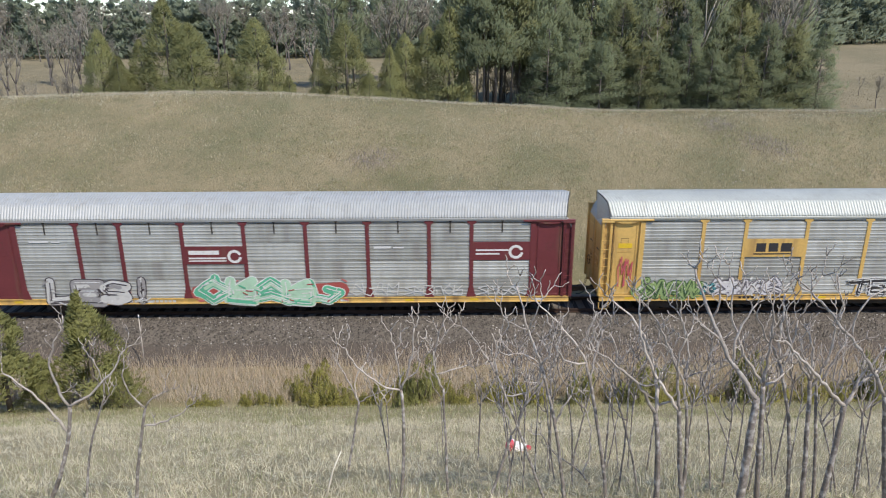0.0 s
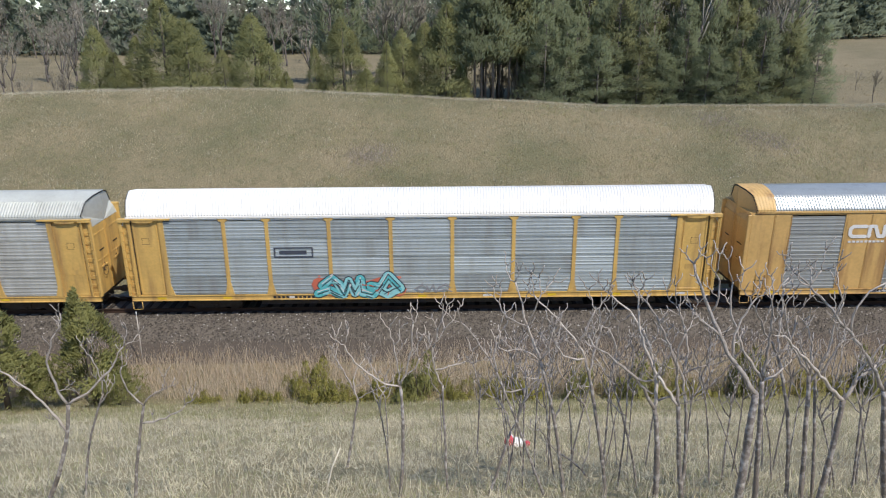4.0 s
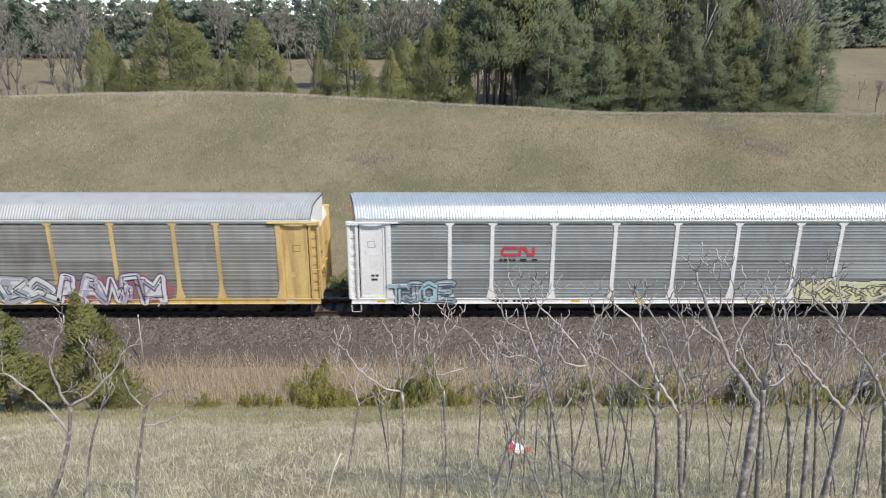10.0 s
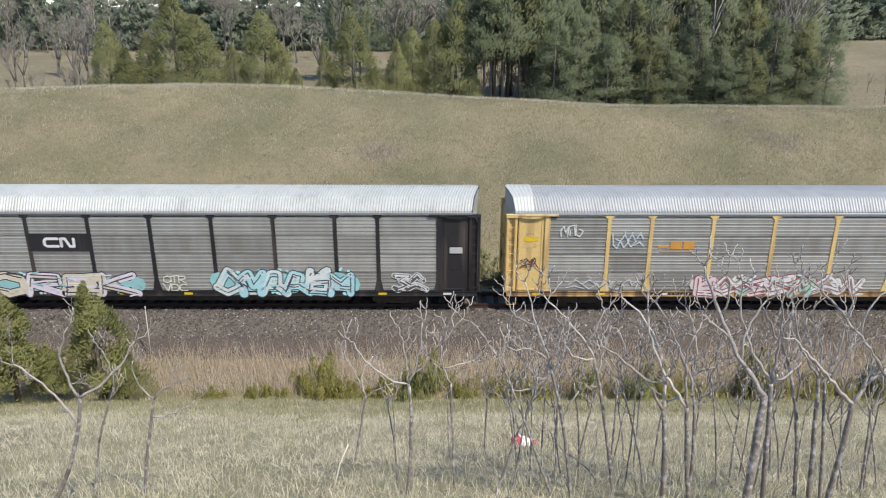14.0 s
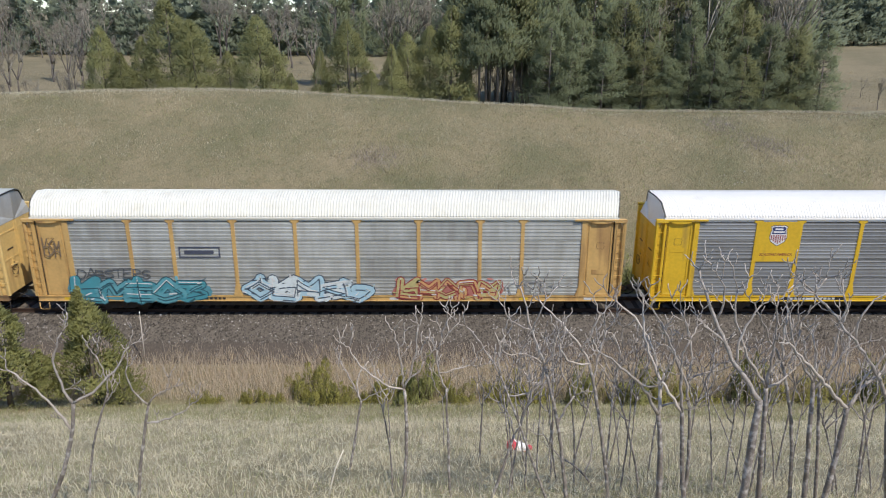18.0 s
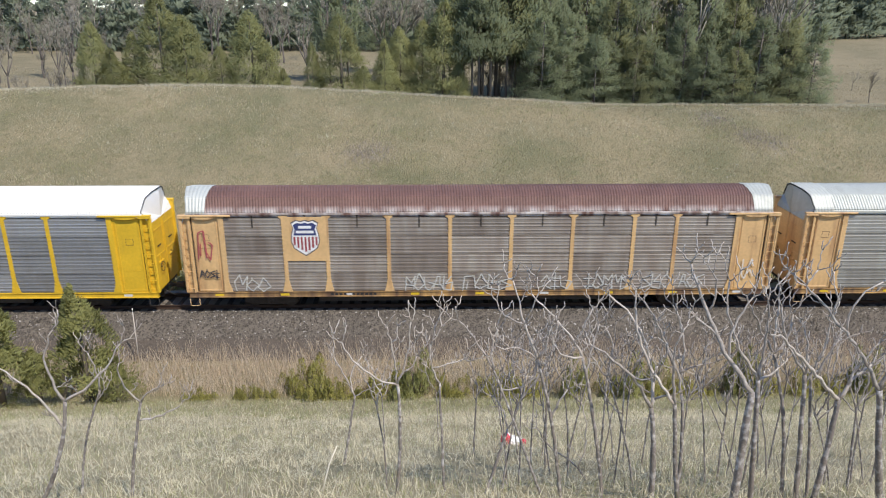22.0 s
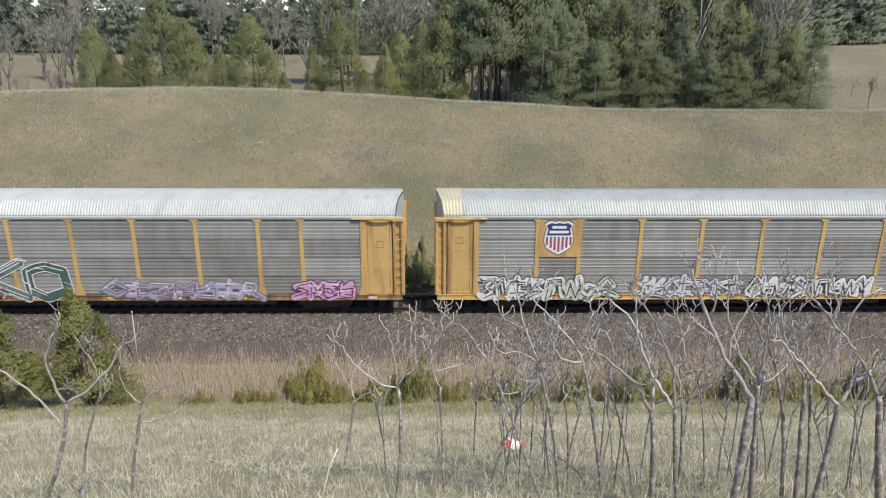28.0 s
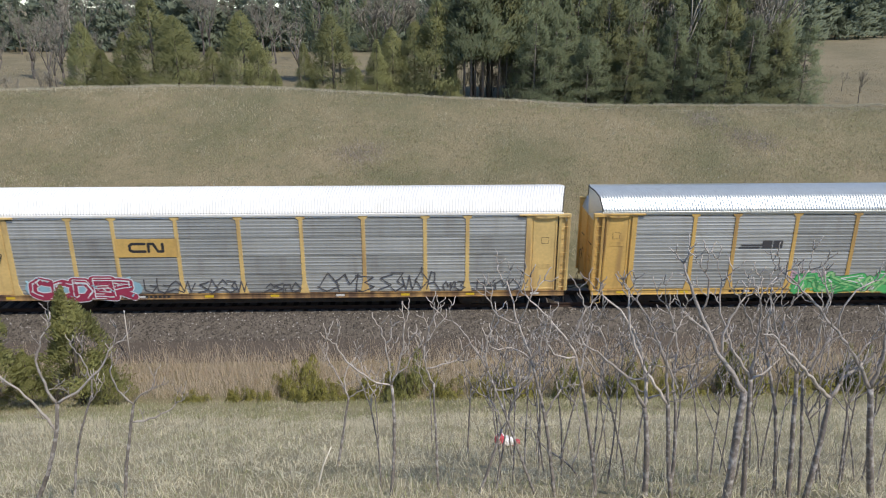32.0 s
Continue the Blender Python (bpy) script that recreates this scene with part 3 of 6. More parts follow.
GLYPHS = {
    "A": [((0, 0), (0.4, 1), (0.55, 1), (0.95, 0)), ((0.2, 0.35), (0.78, 0.35))],
    "B": [((0, 0), (0, 1), (0.7, 0.92), (0.75, 0.62), (0.1, 0.52), (0.85, 0.42), (0.85, 0.08), (0, 0))],
    "C": [((0.9, 0.85), (0.5, 1), (0.08, 0.75), (0.05, 0.25), (0.45, 0), (0.9, 0.12))],
    "D": [((0, 0), (0.02, 1), (0.65, 0.92), (0.92, 0.5), (0.65, 0.05), (0, 0))],
    "E": [((0.9, 1), (0.05, 0.95), (0.02, 0.05), (0.9, 0)), ((0.05, 0.5), (0.7, 0.52))],
    "F": [((0.95, 1), (0.08, 0.95), (0.02, 0)), ((0.06, 0.5), (0.75, 0.55))],
    "I": [((0.5, 0), (0.45, 0.7)), ((0.46, 0.95), (0.5, 1.0))],
    "J": [((0.3, 1), (0.95, 1)), ((0.65, 1), (0.65, 0.15), (0.3, 0), (0.02, 0.2))],
    "K": [((0.02, 0), (0.05, 1)), ((0.9, 1), (0.1, 0.48), (0.95, 0))],
    "L": [((0.05, 1), (0.02, 0.03), (0.9, 0.05))],
    "M": [((0, 0), (0.1, 1), (0.5, 0.35), (0.88, 1), (1, 0))],
    "N": [((0.02, 0), (0.05, 1), (0.88, 0.05), (0.95, 1))],
    "O": [((0.45, 0), (0.08, 0.2), (0.05, 0.78), (0.45, 1), (0.88, 0.8), (0.9, 0.2), (0.45, 0))],
    "P": [((0.02, 0), (0.05, 1), (0.8, 0.92), (0.85, 0.55), (0.1, 0.45))],
    "R": [((0.02, 0), (0.05, 1), (0.75, 0.92), (0.78, 0.58), (0.12, 0.48), (0.9, 0))],
    "S": [((0.88, 0.88), (0.4, 1), (0.06, 0.78), (0.2, 0.55), (0.75, 0.45), (0.88, 0.2), (0.5, 0), (0.02, 0.1))],
    "T": [((0, 0.97), (1, 1)), ((0.5, 0.97), (0.48, 0))],
    "U": [((0.03, 1), (0.06, 0.2), (0.45, 0), (0.88, 0.2), (0.92, 1))],
    "V": [((0, 1), (0.45, 0), (0.95, 1))],
    "!": [((0.5, 1), (0.45, 0.35)), ((0.43, 0.05), (0.45, 0.02))],
}
SCRAWL_BENT = (
    [((0, 0.25), (0.45, 1.05), (1.05, 0.35), (0.4, 0.0), (-0.05, 0.3))],
    [((-0.05, 0.8), (0.25, 0.1), (0.5, 0.9), (0.75, 0.05), (1.1, 0.75))],
    [((0, 0), (0.15, 0.9), (0.8, 0.95), (1.0, 0.1)), ((0.3, 0.1), (0.35, 0.5))],
    [((1.05, 0.95), (0.1, 0.7), (0.95, 0.3), (-0.05, 0.0))],
    [((0.1, 0.0), (-0.05, 0.6), (0.4, 1.0), (0.6, 0.4), (1.05, 0.95), (0.9, 0.0))],
    [((0, 0.5), (0.5, 0.95), (1.05, 0.5), (0.5, 0.05), (0, 0.5)), ((0.5, 0.95), (0.55, 1.15))],
)
SCRAWL_CROSSED = (
    [((0.0, 1.0), (0.1, 0.2), (0.6, 0.0), (1.0, 0.5), (0.5, 0.6))],
    [((-0.1, 0.1), (0.5, 0.35), (1.1, 0.05)), ((0.1, 0.55), (0.55, 1.0), (0.95, 0.6))],
    [((0.05, 0.0), (0.1, 0.95), (0.55, 0.55), (0.95, 1.0), (0.9, 0.05)), ((0.1, 0.35), (0.85, 0.3))],
    [((0.0, 0.95), (0.9, 0.9), (0.45, 0.55), (0.95, 0.25), (0.3, 0.0), (0.0, 0.15))],
    [((0.1, 1.0), (0.05, 0.1), (0.9, 0.0), (0.95, 0.55), (0.3, 0.5), (0.85, 1.0))],
    [((0.5, 1.05), (0.45, 0.0)), ((0.0, 0.75), (0.95, 0.7)), ((0.05, 0.2), (0.9, 0.15))],
    [((0.0, 0.05), (0.35, 0.95), (0.65, 0.9), (0.6, 0.4), (1.05, 0.0)), ((0.2, 0.4), (0.6, 0.4))],
)
SCRAWL = SCRAWL_BENT + SCRAWL_CROSSED


def stroke_mesh(name, v, f):
    """Strokes as one mesh, tied by loose edges."""
    me = bpy.data.meshes.new(name)
    me.from_pydata(v, [(p[0], q[0]) for p, q in zip(f, f[1:])], f)
    me.update()
    return me


def graffiti(parent, x0, x1, z0, z1, letters, fills, outline, seed, thick=0.34, thin=False, backing=None, words="", solid=True):
    """Spray painted letters on a car's side between x0 and x1, measured from its left end; each letter is a part."""
    rnd = random.Random(seed)
    if words:
        letters = len(words)
    if not thin:
        z0 += 0.07
        thick *= 0.9
    w, h = (x1 - x0) / letters, z1 - z0
    shift = pose(-HALF, 0, 0)
    if backing:
        v, f = [], []
        n = max(5, int((x1 - x0) * 1.5))
        pts = [(x0 + (x1 - x0) * i / n, z0 + h * 0.45 + rnd.uniform(-0.16, 0.16) * h) for i in range(n + 1)]
        if solid:
            ribbon(v, f, pts, h * 0.8, -1.5222)
            put("graffiti", stroke_mesh("graffiti", v, f), paint(backing), parent, shift)
        # flecks of the same spray round the letters
        v, f = [], []
        for _ in range(int(3 * (x1 - x0))):
            a, b = rnd.uniform(x0 - 0.15, x1 + 0.15), rnd.choice((z0 + rnd.uniform(-0.03, 0.2) * h, z1 + rnd.uniform(-0.2, 0.12) * h))
            ribbon(v, f, [(a, b), (a + rnd.uniform(-0.2, 0.2), b + rnd.uniform(-0.12, 0.12))], rnd.uniform(0.05, 0.16), -1.5238)
        put("graffiti", stroke_mesh("graffiti", v, f), paint(tuple(min(0.8, c * 1.35 + 0.04) for c in backing)), parent, shift)
    for i in range(letters):
        strokes = GLYPHS.get(words[i]) if words else rnd.choice(SCRAWL)
        if not strokes:
            continue
        lean, grow, lift = rnd.uniform(-0.12, 0.2), rnd.uniform(0.85, 1.05), rnd.uniform(-0.05, 0.05)
        lines = []
        for s in strokes:
            pts = [(x0 + w * (i + -0.03 + 1.06 * (a + lean * b * 0.5)) + rnd.uniform(-0.04, 0.04) * w, z0 + h * (grow * b + lift) + rnd.uniform(-0.04, 0.04) * h) for a, b in s]
            fine = []
            for (a, b), (c, d) in zip(pts, pts[1:]):
                fine += [(a, b), ((a + c) / 2 + rnd.uniform(-0.03, 0.03) * w, (b + d) / 2 + rnd.uniform(-0.03, 0.03) * h)]
            lines.append(fine + [pts[-1]])
        tw = 0.055 if thin else 1.12 * thick * min(w, h) * rnd.uniform(0.85, 1.15)
        v, f, k = [], [], []

        def lay(width, y, slot, dz=0.0, cut=None):
            n = len(f)
            for l in lines:
                l = l[cut[0]:cut[1]] if cut else l
                if len(l) > 1:
                    ribbon(v, f, [(a, b + dz) for a, b in l], width, y)
            k.extend([slot] * (len(f) - n))
        lay(tw if thin else tw + 0.1, -1.5245 - 0.0012 * (i % 2), 0)
        mats = [paint(outline)]
        if not thin:
            lay(tw, -1.5310 - 0.0012 * (i % 2), 1)
            mats.append(paint(fills[i % len(fills)]))
            if len(fills) > 1:
                lay(tw * 0.4, -1.5375, 2, -tw * 0.2, (1, 5))
                mats.append(paint(fills[(i + 1) % len(fills)]))
            lay(0.045, -1.5408, len(mats), tw * rnd.uniform(0.2, 0.36), (0, rnd.randint(3, 6)))
            mats.append(paint((0.74, 0.75, 0.74)))
            lay(0.05, -1.5425, 0, tw * rnd.uniform(-0.1, 0.25), (rnd.randint(0, 2), 9))
            lay(0.05, -1.5465, 0, -tw * rnd.uniform(0.2, 0.45), (rnd.randint(0, 3), rnd.randint(4, 9)))
        # short strokes and drips of other cans over the fill
        for q in range(0 if thin else 7):
            a, b = rnd.choice(rnd.choice(lines))
            a, b = a + rnd.uniform(-0.4, 0.4) * tw, b + rnd.uniform(-0.4, 0.4) * tw
            n = len(f)
            ribbon(v, f, [(a, b), (a + rnd.uniform(-0.25, 0.25) * w, b + rnd.uniform(-0.18, 0.18) * h)], rnd.uniform(0.03, 0.08), -1.5485 - 0.0006 * q)
            k.extend([len(mats)] * (len(f) - n))
            mats.append(paint(rnd.choice(fills + [outline, (0.7, 0.71, 0.7)] + ([backing] if backing else []))))
        me = stroke_mesh("graffiti", v, f)
        for m in mats:
            me.materials.append(m)
        me.polygons.foreach_set("material_index", k)
        ob = new("graffiti", me)
        ob.parent, ob.matrix_basis = parent, shift


def text_mesh(body, size, offset=0.0, shear=0.0):
    c = bpy.data.curves.new("lettering", "FONT")
    c.body, c.size, c.offset, c.shear = body, size, offset, shear
    c.align_x = "CENTER"
    o = new("lettering", c)
    me = bpy.data.meshes.new_from_object(o)
    bpy.data.objects.remove(o)
    return me


def lettering(parent, body, x, z, size, color, offset=0.0, y=-1.528, shear=0.0, name="lettering"):
    return put(name, text_mesh(body, size, offset, shear), paint(color), parent, pose(x - HALF, y, z, 90, 0, 0))


def bars(parent, rows, color, y=-1.5, name="marking"):
    """Plain painted bars (x0, x1, z0, z1) measured from the car's left end."""
    y = -1.507 if -1.507 < y < -1.49 else y
    for a, b, c, d in rows:
        put(name, boxes("marking", [(a - HALF, b - HALF, y - 0.003, y, c, d)]), paint(color), parent)


def shield(parent, x, z, w, h, y):
    """A shield with a dark rim: a blue head with two pale bars over dark red and white stripes."""
    shape = ((-0.46, 0.42), (-0.3, 0.5), (-0.14, 0.47), (0, 0.5), (0.14, 0.47), (0.3, 0.5), (0.46, 0.42), (0.4, 0.28), (0.46, 0.1), (0.48, -0.1), (0.4, -0.3), (0.2, -0.42), (0, -0.52), (-0.2, -0.42), (-0.4, -0.3), (-0.48, -0.1), (-0.46, 0.1), (-0.4, 0.28))

    def outline(k):
        return [(x - HALF + k * w * a, z + k * h * b) for a, b in shape]
    put("shield_rim", prism("shield_rim", outline(1.2), y - 0.001, y), paint((0.12, 0.1, 0.1)), parent)
    put("shield", prism("shield", outline(1.12), y - 0.004, y - 0.001), paint((0.8, 0.8, 0.8)), parent)
    put("shield_head", prism("shield_head", [(x - HALF + w * a, z + h * b) for a, b in shape[:8] + ((0.455, 0.08), (-0.455, 0.08)) + shape[-1:]], y - 0.008, y - 0.004), paint((0.035, 0.05, 0.16)), parent)
    put("shield_stripes", boxes("shield_stripes", [(x - HALF + w * (-0.43 + 0.145 * i - 0.04), x - HALF + w * (-0.43 + 0.145 * i + 0.04), y - 0.007, y - 0.004, z - h * (0.47 - 0.055 * abs(i - 3) ** 1.25), z + h * 0.03) for i in range(7)]), paint((0.30, 0.06, 0.07)), parent)
    put("shield_bars", boxes("shield_bars", [(x - HALF - w * 0.26, x - HALF + w * 0.26, y - 0.011, y - 0.008, z + h * 0.31, z + h * 0.4), (x - HALF - w * 0.35, x - HALF + w * 0.35, y - 0.011, y - 0.008, z + h * 0.15, z + h * 0.24)]), paint((0.8, 0.8, 0.8)), parent)


def worm(parent, x, z, w, h, color, y):
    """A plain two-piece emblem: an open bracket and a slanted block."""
    t = h * 0.26
    v, f = [], []
    ribbon(v, f, [(x - HALF - w * 0.04, z + h / 2 - t / 2), (x - HALF - w * 0.4, z + h / 2 - t / 2), (x - HALF - w * 0.47, z + h * 0.2), (x - HALF - w * 0.47, z - h * 0.2), (x - HALF - w * 0.4, z - h / 2 + t / 2), (x - HALF - w * 0.04, z - h / 2 + t / 2)], t, y)
    ribbon(v, f, [(x - HALF + w * 0.06, z - h / 2 + t / 2), (x - HALF + w * 0.06, z + h / 2 - t / 2), (x - HALF + w * 0.2, z + h / 2 - t / 2), (x - HALF + w * 0.32, z - h / 2 + t / 2), (x - HALF + w * 0.46, z - h / 2 + t / 2), (x - HALF + w * 0.46, z + h / 2 - t / 2)], t, y)
    put("emblem", stroke_mesh("emblem", v, f), paint(color), parent)


def board(parent, a, b, z0, z1, material, y=-1.5):
    put("sign_board", boxes("sign_board", [(a - HALF, b - HALF, y - 0.012, y, z0, z1)], 0.004), material, parent)


MIRROR = pose(0, 0, 0, 0, 0, 180)


def build_truck(car, x):
    t = put("truck", BOLSTER, M_STEEL, car, pose(x, 0, 0))
    for r in (None, MIRROR):
        put("side_frame", SIDEFRAME, M_STEEL, t, r)
    for s in (-0.85, 0.85):
        put("wheelset", WHEELSET, M_TYRE, t, pose(s, 0, 0.42))


def build_car(spec):
    """A car carrier with its end at x = -13.7 to 13.7 and the rails at z = 0."""
    car = new("car_carrier")
    tagged(car, spec["label"], "railcar", "cars of the train")
    car.scale = (1, 1, 0.982)
    P, S, R = spec["posts"], spec["sheet"], spec["roof"]
    put("underframe", FRAME, M_STEEL, car)
    put("center_sill", CENTER_SILL, M_STEEL, car)
    put("air_reservoir", RESERVOIR, M_STEEL, car)
    put("brake_cylinder", CYLINDER, M_STEEL, car)
    put("roof", ROOF, R, car)
    for x in (-9.9, 9.9):
        build_truck(car, x)
    for turn in (None, MIRROR):
        put("side_sill", SILL, spec.get("sill", P), car, turn)
        put("skirt", SKIRT, M_STEEL, car, turn)
        put("top_rail", EAVE, spec.get("rail", R), car, turn)
        m = turn or Matrix()
        if spec.get("kind") == "flush":
            continue
        for a, b in zip(BAYS, BAYS[1:]):
            put_screen(car, a, b, S, turn)
        for a in BAYS[1:-1]:
            put("post", POST, P, car, m @ pose(a - HALF, 0, 0))
    for k, flip in enumerate((pose(0, 0, 0), Matrix.Diagonal((-1, 1, 1, 1)), MIRROR, Matrix.Diagonal((1, -1, 1, 1)))):
        m = flip @ pose(-HALF, 0, 0)
        if spec.get("kind") != "flush":
            put("door_post", DOOR_POST, P, car, m @ pose(1.88, 0, 0))
            put("header", HEADER, P, car, m)
            put("hood", HOOD, P, car, m)
            put("placard", PLACARD, spec.get("placard", P), car, m @ pose(1.1, 0, (3.3, 2.2, 3.0, 2.6)[k]))
            put("ladder", LADDER, spec.get("ladder", P), car, m)
            put("door", DOOR, P, car, m)
            put("door_gap", DOOR_GAP_SHADE, M_HOSE_BLACK, car, m)
            put("door_plate", DOOR_PLATE, M_RUST, car, m @ pose(1.1, 0, (3.55, 3.35, 3.5, 3.3)[k]))
            put("corner_post", CORNER, P, car, m)
        put("stirrup", STIRRUP, M_STEEL if k % 2 else spec.get("ladder", P), car, m)
        put("end_door", END_DOOR, P, car, flip)
        put("end_cap", END_CAP, spec.get("cap", R), car, flip)
        put("end_guard", FAR_GUARD, P, car, flip)
        put("end_tag", END_TAG, M_HOSE_BLACK, car, flip)
        put("end_latch", END_LATCH, M_HOSE_BLACK, car, flip)
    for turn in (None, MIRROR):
        put("end_core", END_CORE, M_HOSE_BLACK, car, turn)
        put("roof_trim", ROOF_TRIM, M_HOSE_BLACK, car, turn)
        put("brake_wheel", END_WHEEL, M_STEEL, car, turn)
        put("coupler", COUPLER, M_STEEL, car, turn)
        put("brake_hose", HOSE, M_HOSE_BLACK, car, turn)
        put("cut_lever", CUT_LEVER, M_STEEL, car, turn)
    if spec.get("straps"):
        for a, b in zip(BAYS, BAYS[1:]):
            put("strap", STRAP, spec["straps"], car, pose((a + b) / 2 - HALF, 0, 0))
    if spec.get("roof_ends"):
        for turn in (None, MIRROR):
            put("roof_end", ROOF_END, spec["roof_ends"], car, turn)
    for i in range(9):
        put("reflector", REFLECTOR, (M_REFLECT_Y, M_REFLECT_W)[i % 3 == 2], car, pose(-12.2 + 3.05 * i, 0, 0))
    return car


M_RUST = mat("rusty_hardware", (0.10, 0.06, 0.045), 0.8, vary=0.4, scale=6, bump=0.3)
M_REFLECT_Y = plain("yellow_reflector", (0.75, 0.52, 0.04), 0.35)
M_REFLECT_W = plain("white_reflector", (0.7, 0.7, 0.68), 0.35)
YELLOW = painted("rail_yellow_paint", (0.68, 0.445, 0.14), (0.30, 0.18, 0.085), 0.36)
YELLOW_P = painted("pale_yellow_paint", (0.73, 0.525, 0.21), (0.34, 0.2, 0.1), 0.33)
YELLOW_B = painted("fresh_yellow_paint", (0.72, 0.46, 0.03), amount=0.05)
YELLOW_O = painted("orange_yellow_paint", (0.62, 0.40, 0.15), (0.24, 0.12, 0.06), 0.32)
YELLOW_R = painted("faded_yellow_paint", (0.68, 0.45, 0.215), (0.26, 0.11, 0.06), 0.3)
SILL_RUST = painted("rust_streaked_sill", (0.50, 0.31, 0.12), (0.13, 0.08, 0.055), 0.85)
MAROON = painted("maroon_paint", (0.16, 0.035, 0.042), amount=0.15)
CREAM = painted("white_car_paint", (0.88, 0.87, 0.84), (0.4, 0.3, 0.2), 0.12)
BLACK = painted("black_car_paint", (0.022, 0.021, 0.024), (0.10, 0.08, 0.07), 0.3)
SHEET = sheet("galvanised_sheet", (0.455, 0.47, 0.45), 0.6)
SHEET_M = sheet("dull_zinc_sheet", (0.385, 0.4, 0.39), 0.3)
SHEET_B = sheet("blue_grey_sheet", (0.40, 0.455, 0.475), 0.4)
SHEET_D = sheet("dark_sheet", (0.285, 0.295, 0.305), 0.2, 0.3, rough=0.42)
SHEET_W = sheet("weathered_sheet", (0.335, 0.335, 0.31), 0.68)
SHEET_R = sheet("brown_weathered_sheet", (0.315, 0.285, 0.25), 0.75, dirt=(0.13, 0.085, 0.065))
ROOF_G = sheet("galvanised_roof", (0.48, 0.495, 0.455), 0.2, 0.12)
ROOF_D = sheet("dull_grey_roof", (0.35, 0.36, 0.355), 0.3, 0.12)
SHEET_G = sheet("grey_sheet", (0.30, 0.32, 0.32), 0.35)
ROOF_W = mat("white_roof_paint", (0.86, 0.85, 0.81), 0.4, vary=0.04, scale=0.6, dirt=(0.7, 0.67, 0.6), dirt_amount=0.05)
ROOF_C = mat("cream_roof_paint", (0.74, 0.73, 0.65), 0.5, vary=0.08, scale=0.6, dirt=(0.6, 0.57, 0.48), dirt_amount=0.15)
ROOF_B = sheet("bright_zinc_roof", (0.57, 0.60, 0.585), 0.1, 0.5, rough=0.35)
ROOF_R = mat("rusted_roof", (0.165, 0.088, 0.07), 0.6, vary=0.3, scale=0.8, dirt=(0.62, 0.58, 0.55), dirt_amount=0.75, streak=True, bump=0.08, bump_scale=30, low=(5.2, 4.9))
ROOF_Y = sheet("patched_yellow_roof", (0.62, 0.55, 0.36), 0.3, 0.1, dirt=(0.45, 0.46, 0.46))
ROOF_L = sheet("pale_galvanised_roof", (0.54, 0.56, 0.52), 0.15, 0.15)

WHITE, DARK = (0.75, 0.75, 0.74), (0.03, 0.03, 0.035)


def paint_maroon(c):
    for a, b, z0, z1 in ((9.47, 12.29, 2.72, 3.6), (22.7, 25.5, 2.85, 3.75)):
        board(c, a, b, z0, z1, MAROON, -1.51)
    bars(c, [(9.7, 11.1, 3.2, 3.4), (9.7, 11.4, 2.98, 3.06), (9.7, 11.4, 2.86, 2.92)], WHITE, -1.523)
    bars(c, [(22.9, 24.4, 3.3, 3.38), (22.9, 24.0, 3.12, 3.2)], WHITE, -1.523)
    for x, z, r in ((11.8, 3.1, 0.27), (24.75, 3.25, 0.28)):
        v, f = [], []
        ribbon(v, f, [(x - HALF + r * math.cos(q * 0.5), z + r * math.sin(q * 0.5)) for q in range(1, 13)], 0.13, -1.524)
        put("emblem", stroke_mesh("emblem", v, f), paint(WHITE), c)
    bars(c, [(2.5, 3.4, 3.83, 3.9), (3.5, 3.9, 3.83, 3.88), (18.2, 19.0, 3.45, 3.55), (19.1, 19.6, 3.45, 3.52)], WHITE, -1.5)
    graffiti(c, 3.0, 8.0, 0.8, 1.85, 4, [(0.62, 0.62, 0.6), (0.35, 0.34, 0.34)], (0.06, 0.05, 0.06), 5, 0.42, words="LES!")
    graffiti(c, 10.0, 16.6, 0.75, 1.85, 5, [(0.12, 0.48, 0.3), (0.45, 0.68, 0.5)], (0.7, 0.74, 0.7), 11, 0.42, backing=(0.4, 0.09, 0.08))
    graffiti(c, 17.1, 19.3, 1.1, 1.75, 4, [WHITE], (0.62, 0.62, 0.6), 2, thin=True)
    graffiti(c, 19.6, 22.3, 1.1, 1.6, 6, [WHITE], (0.62, 0.62, 0.6), 3, thin=True)
    graffiti(c, 23.0, 25.4, 1.1, 1.6, 5, [WHITE], (0.6, 0.6, 0.6), 4, thin=True)


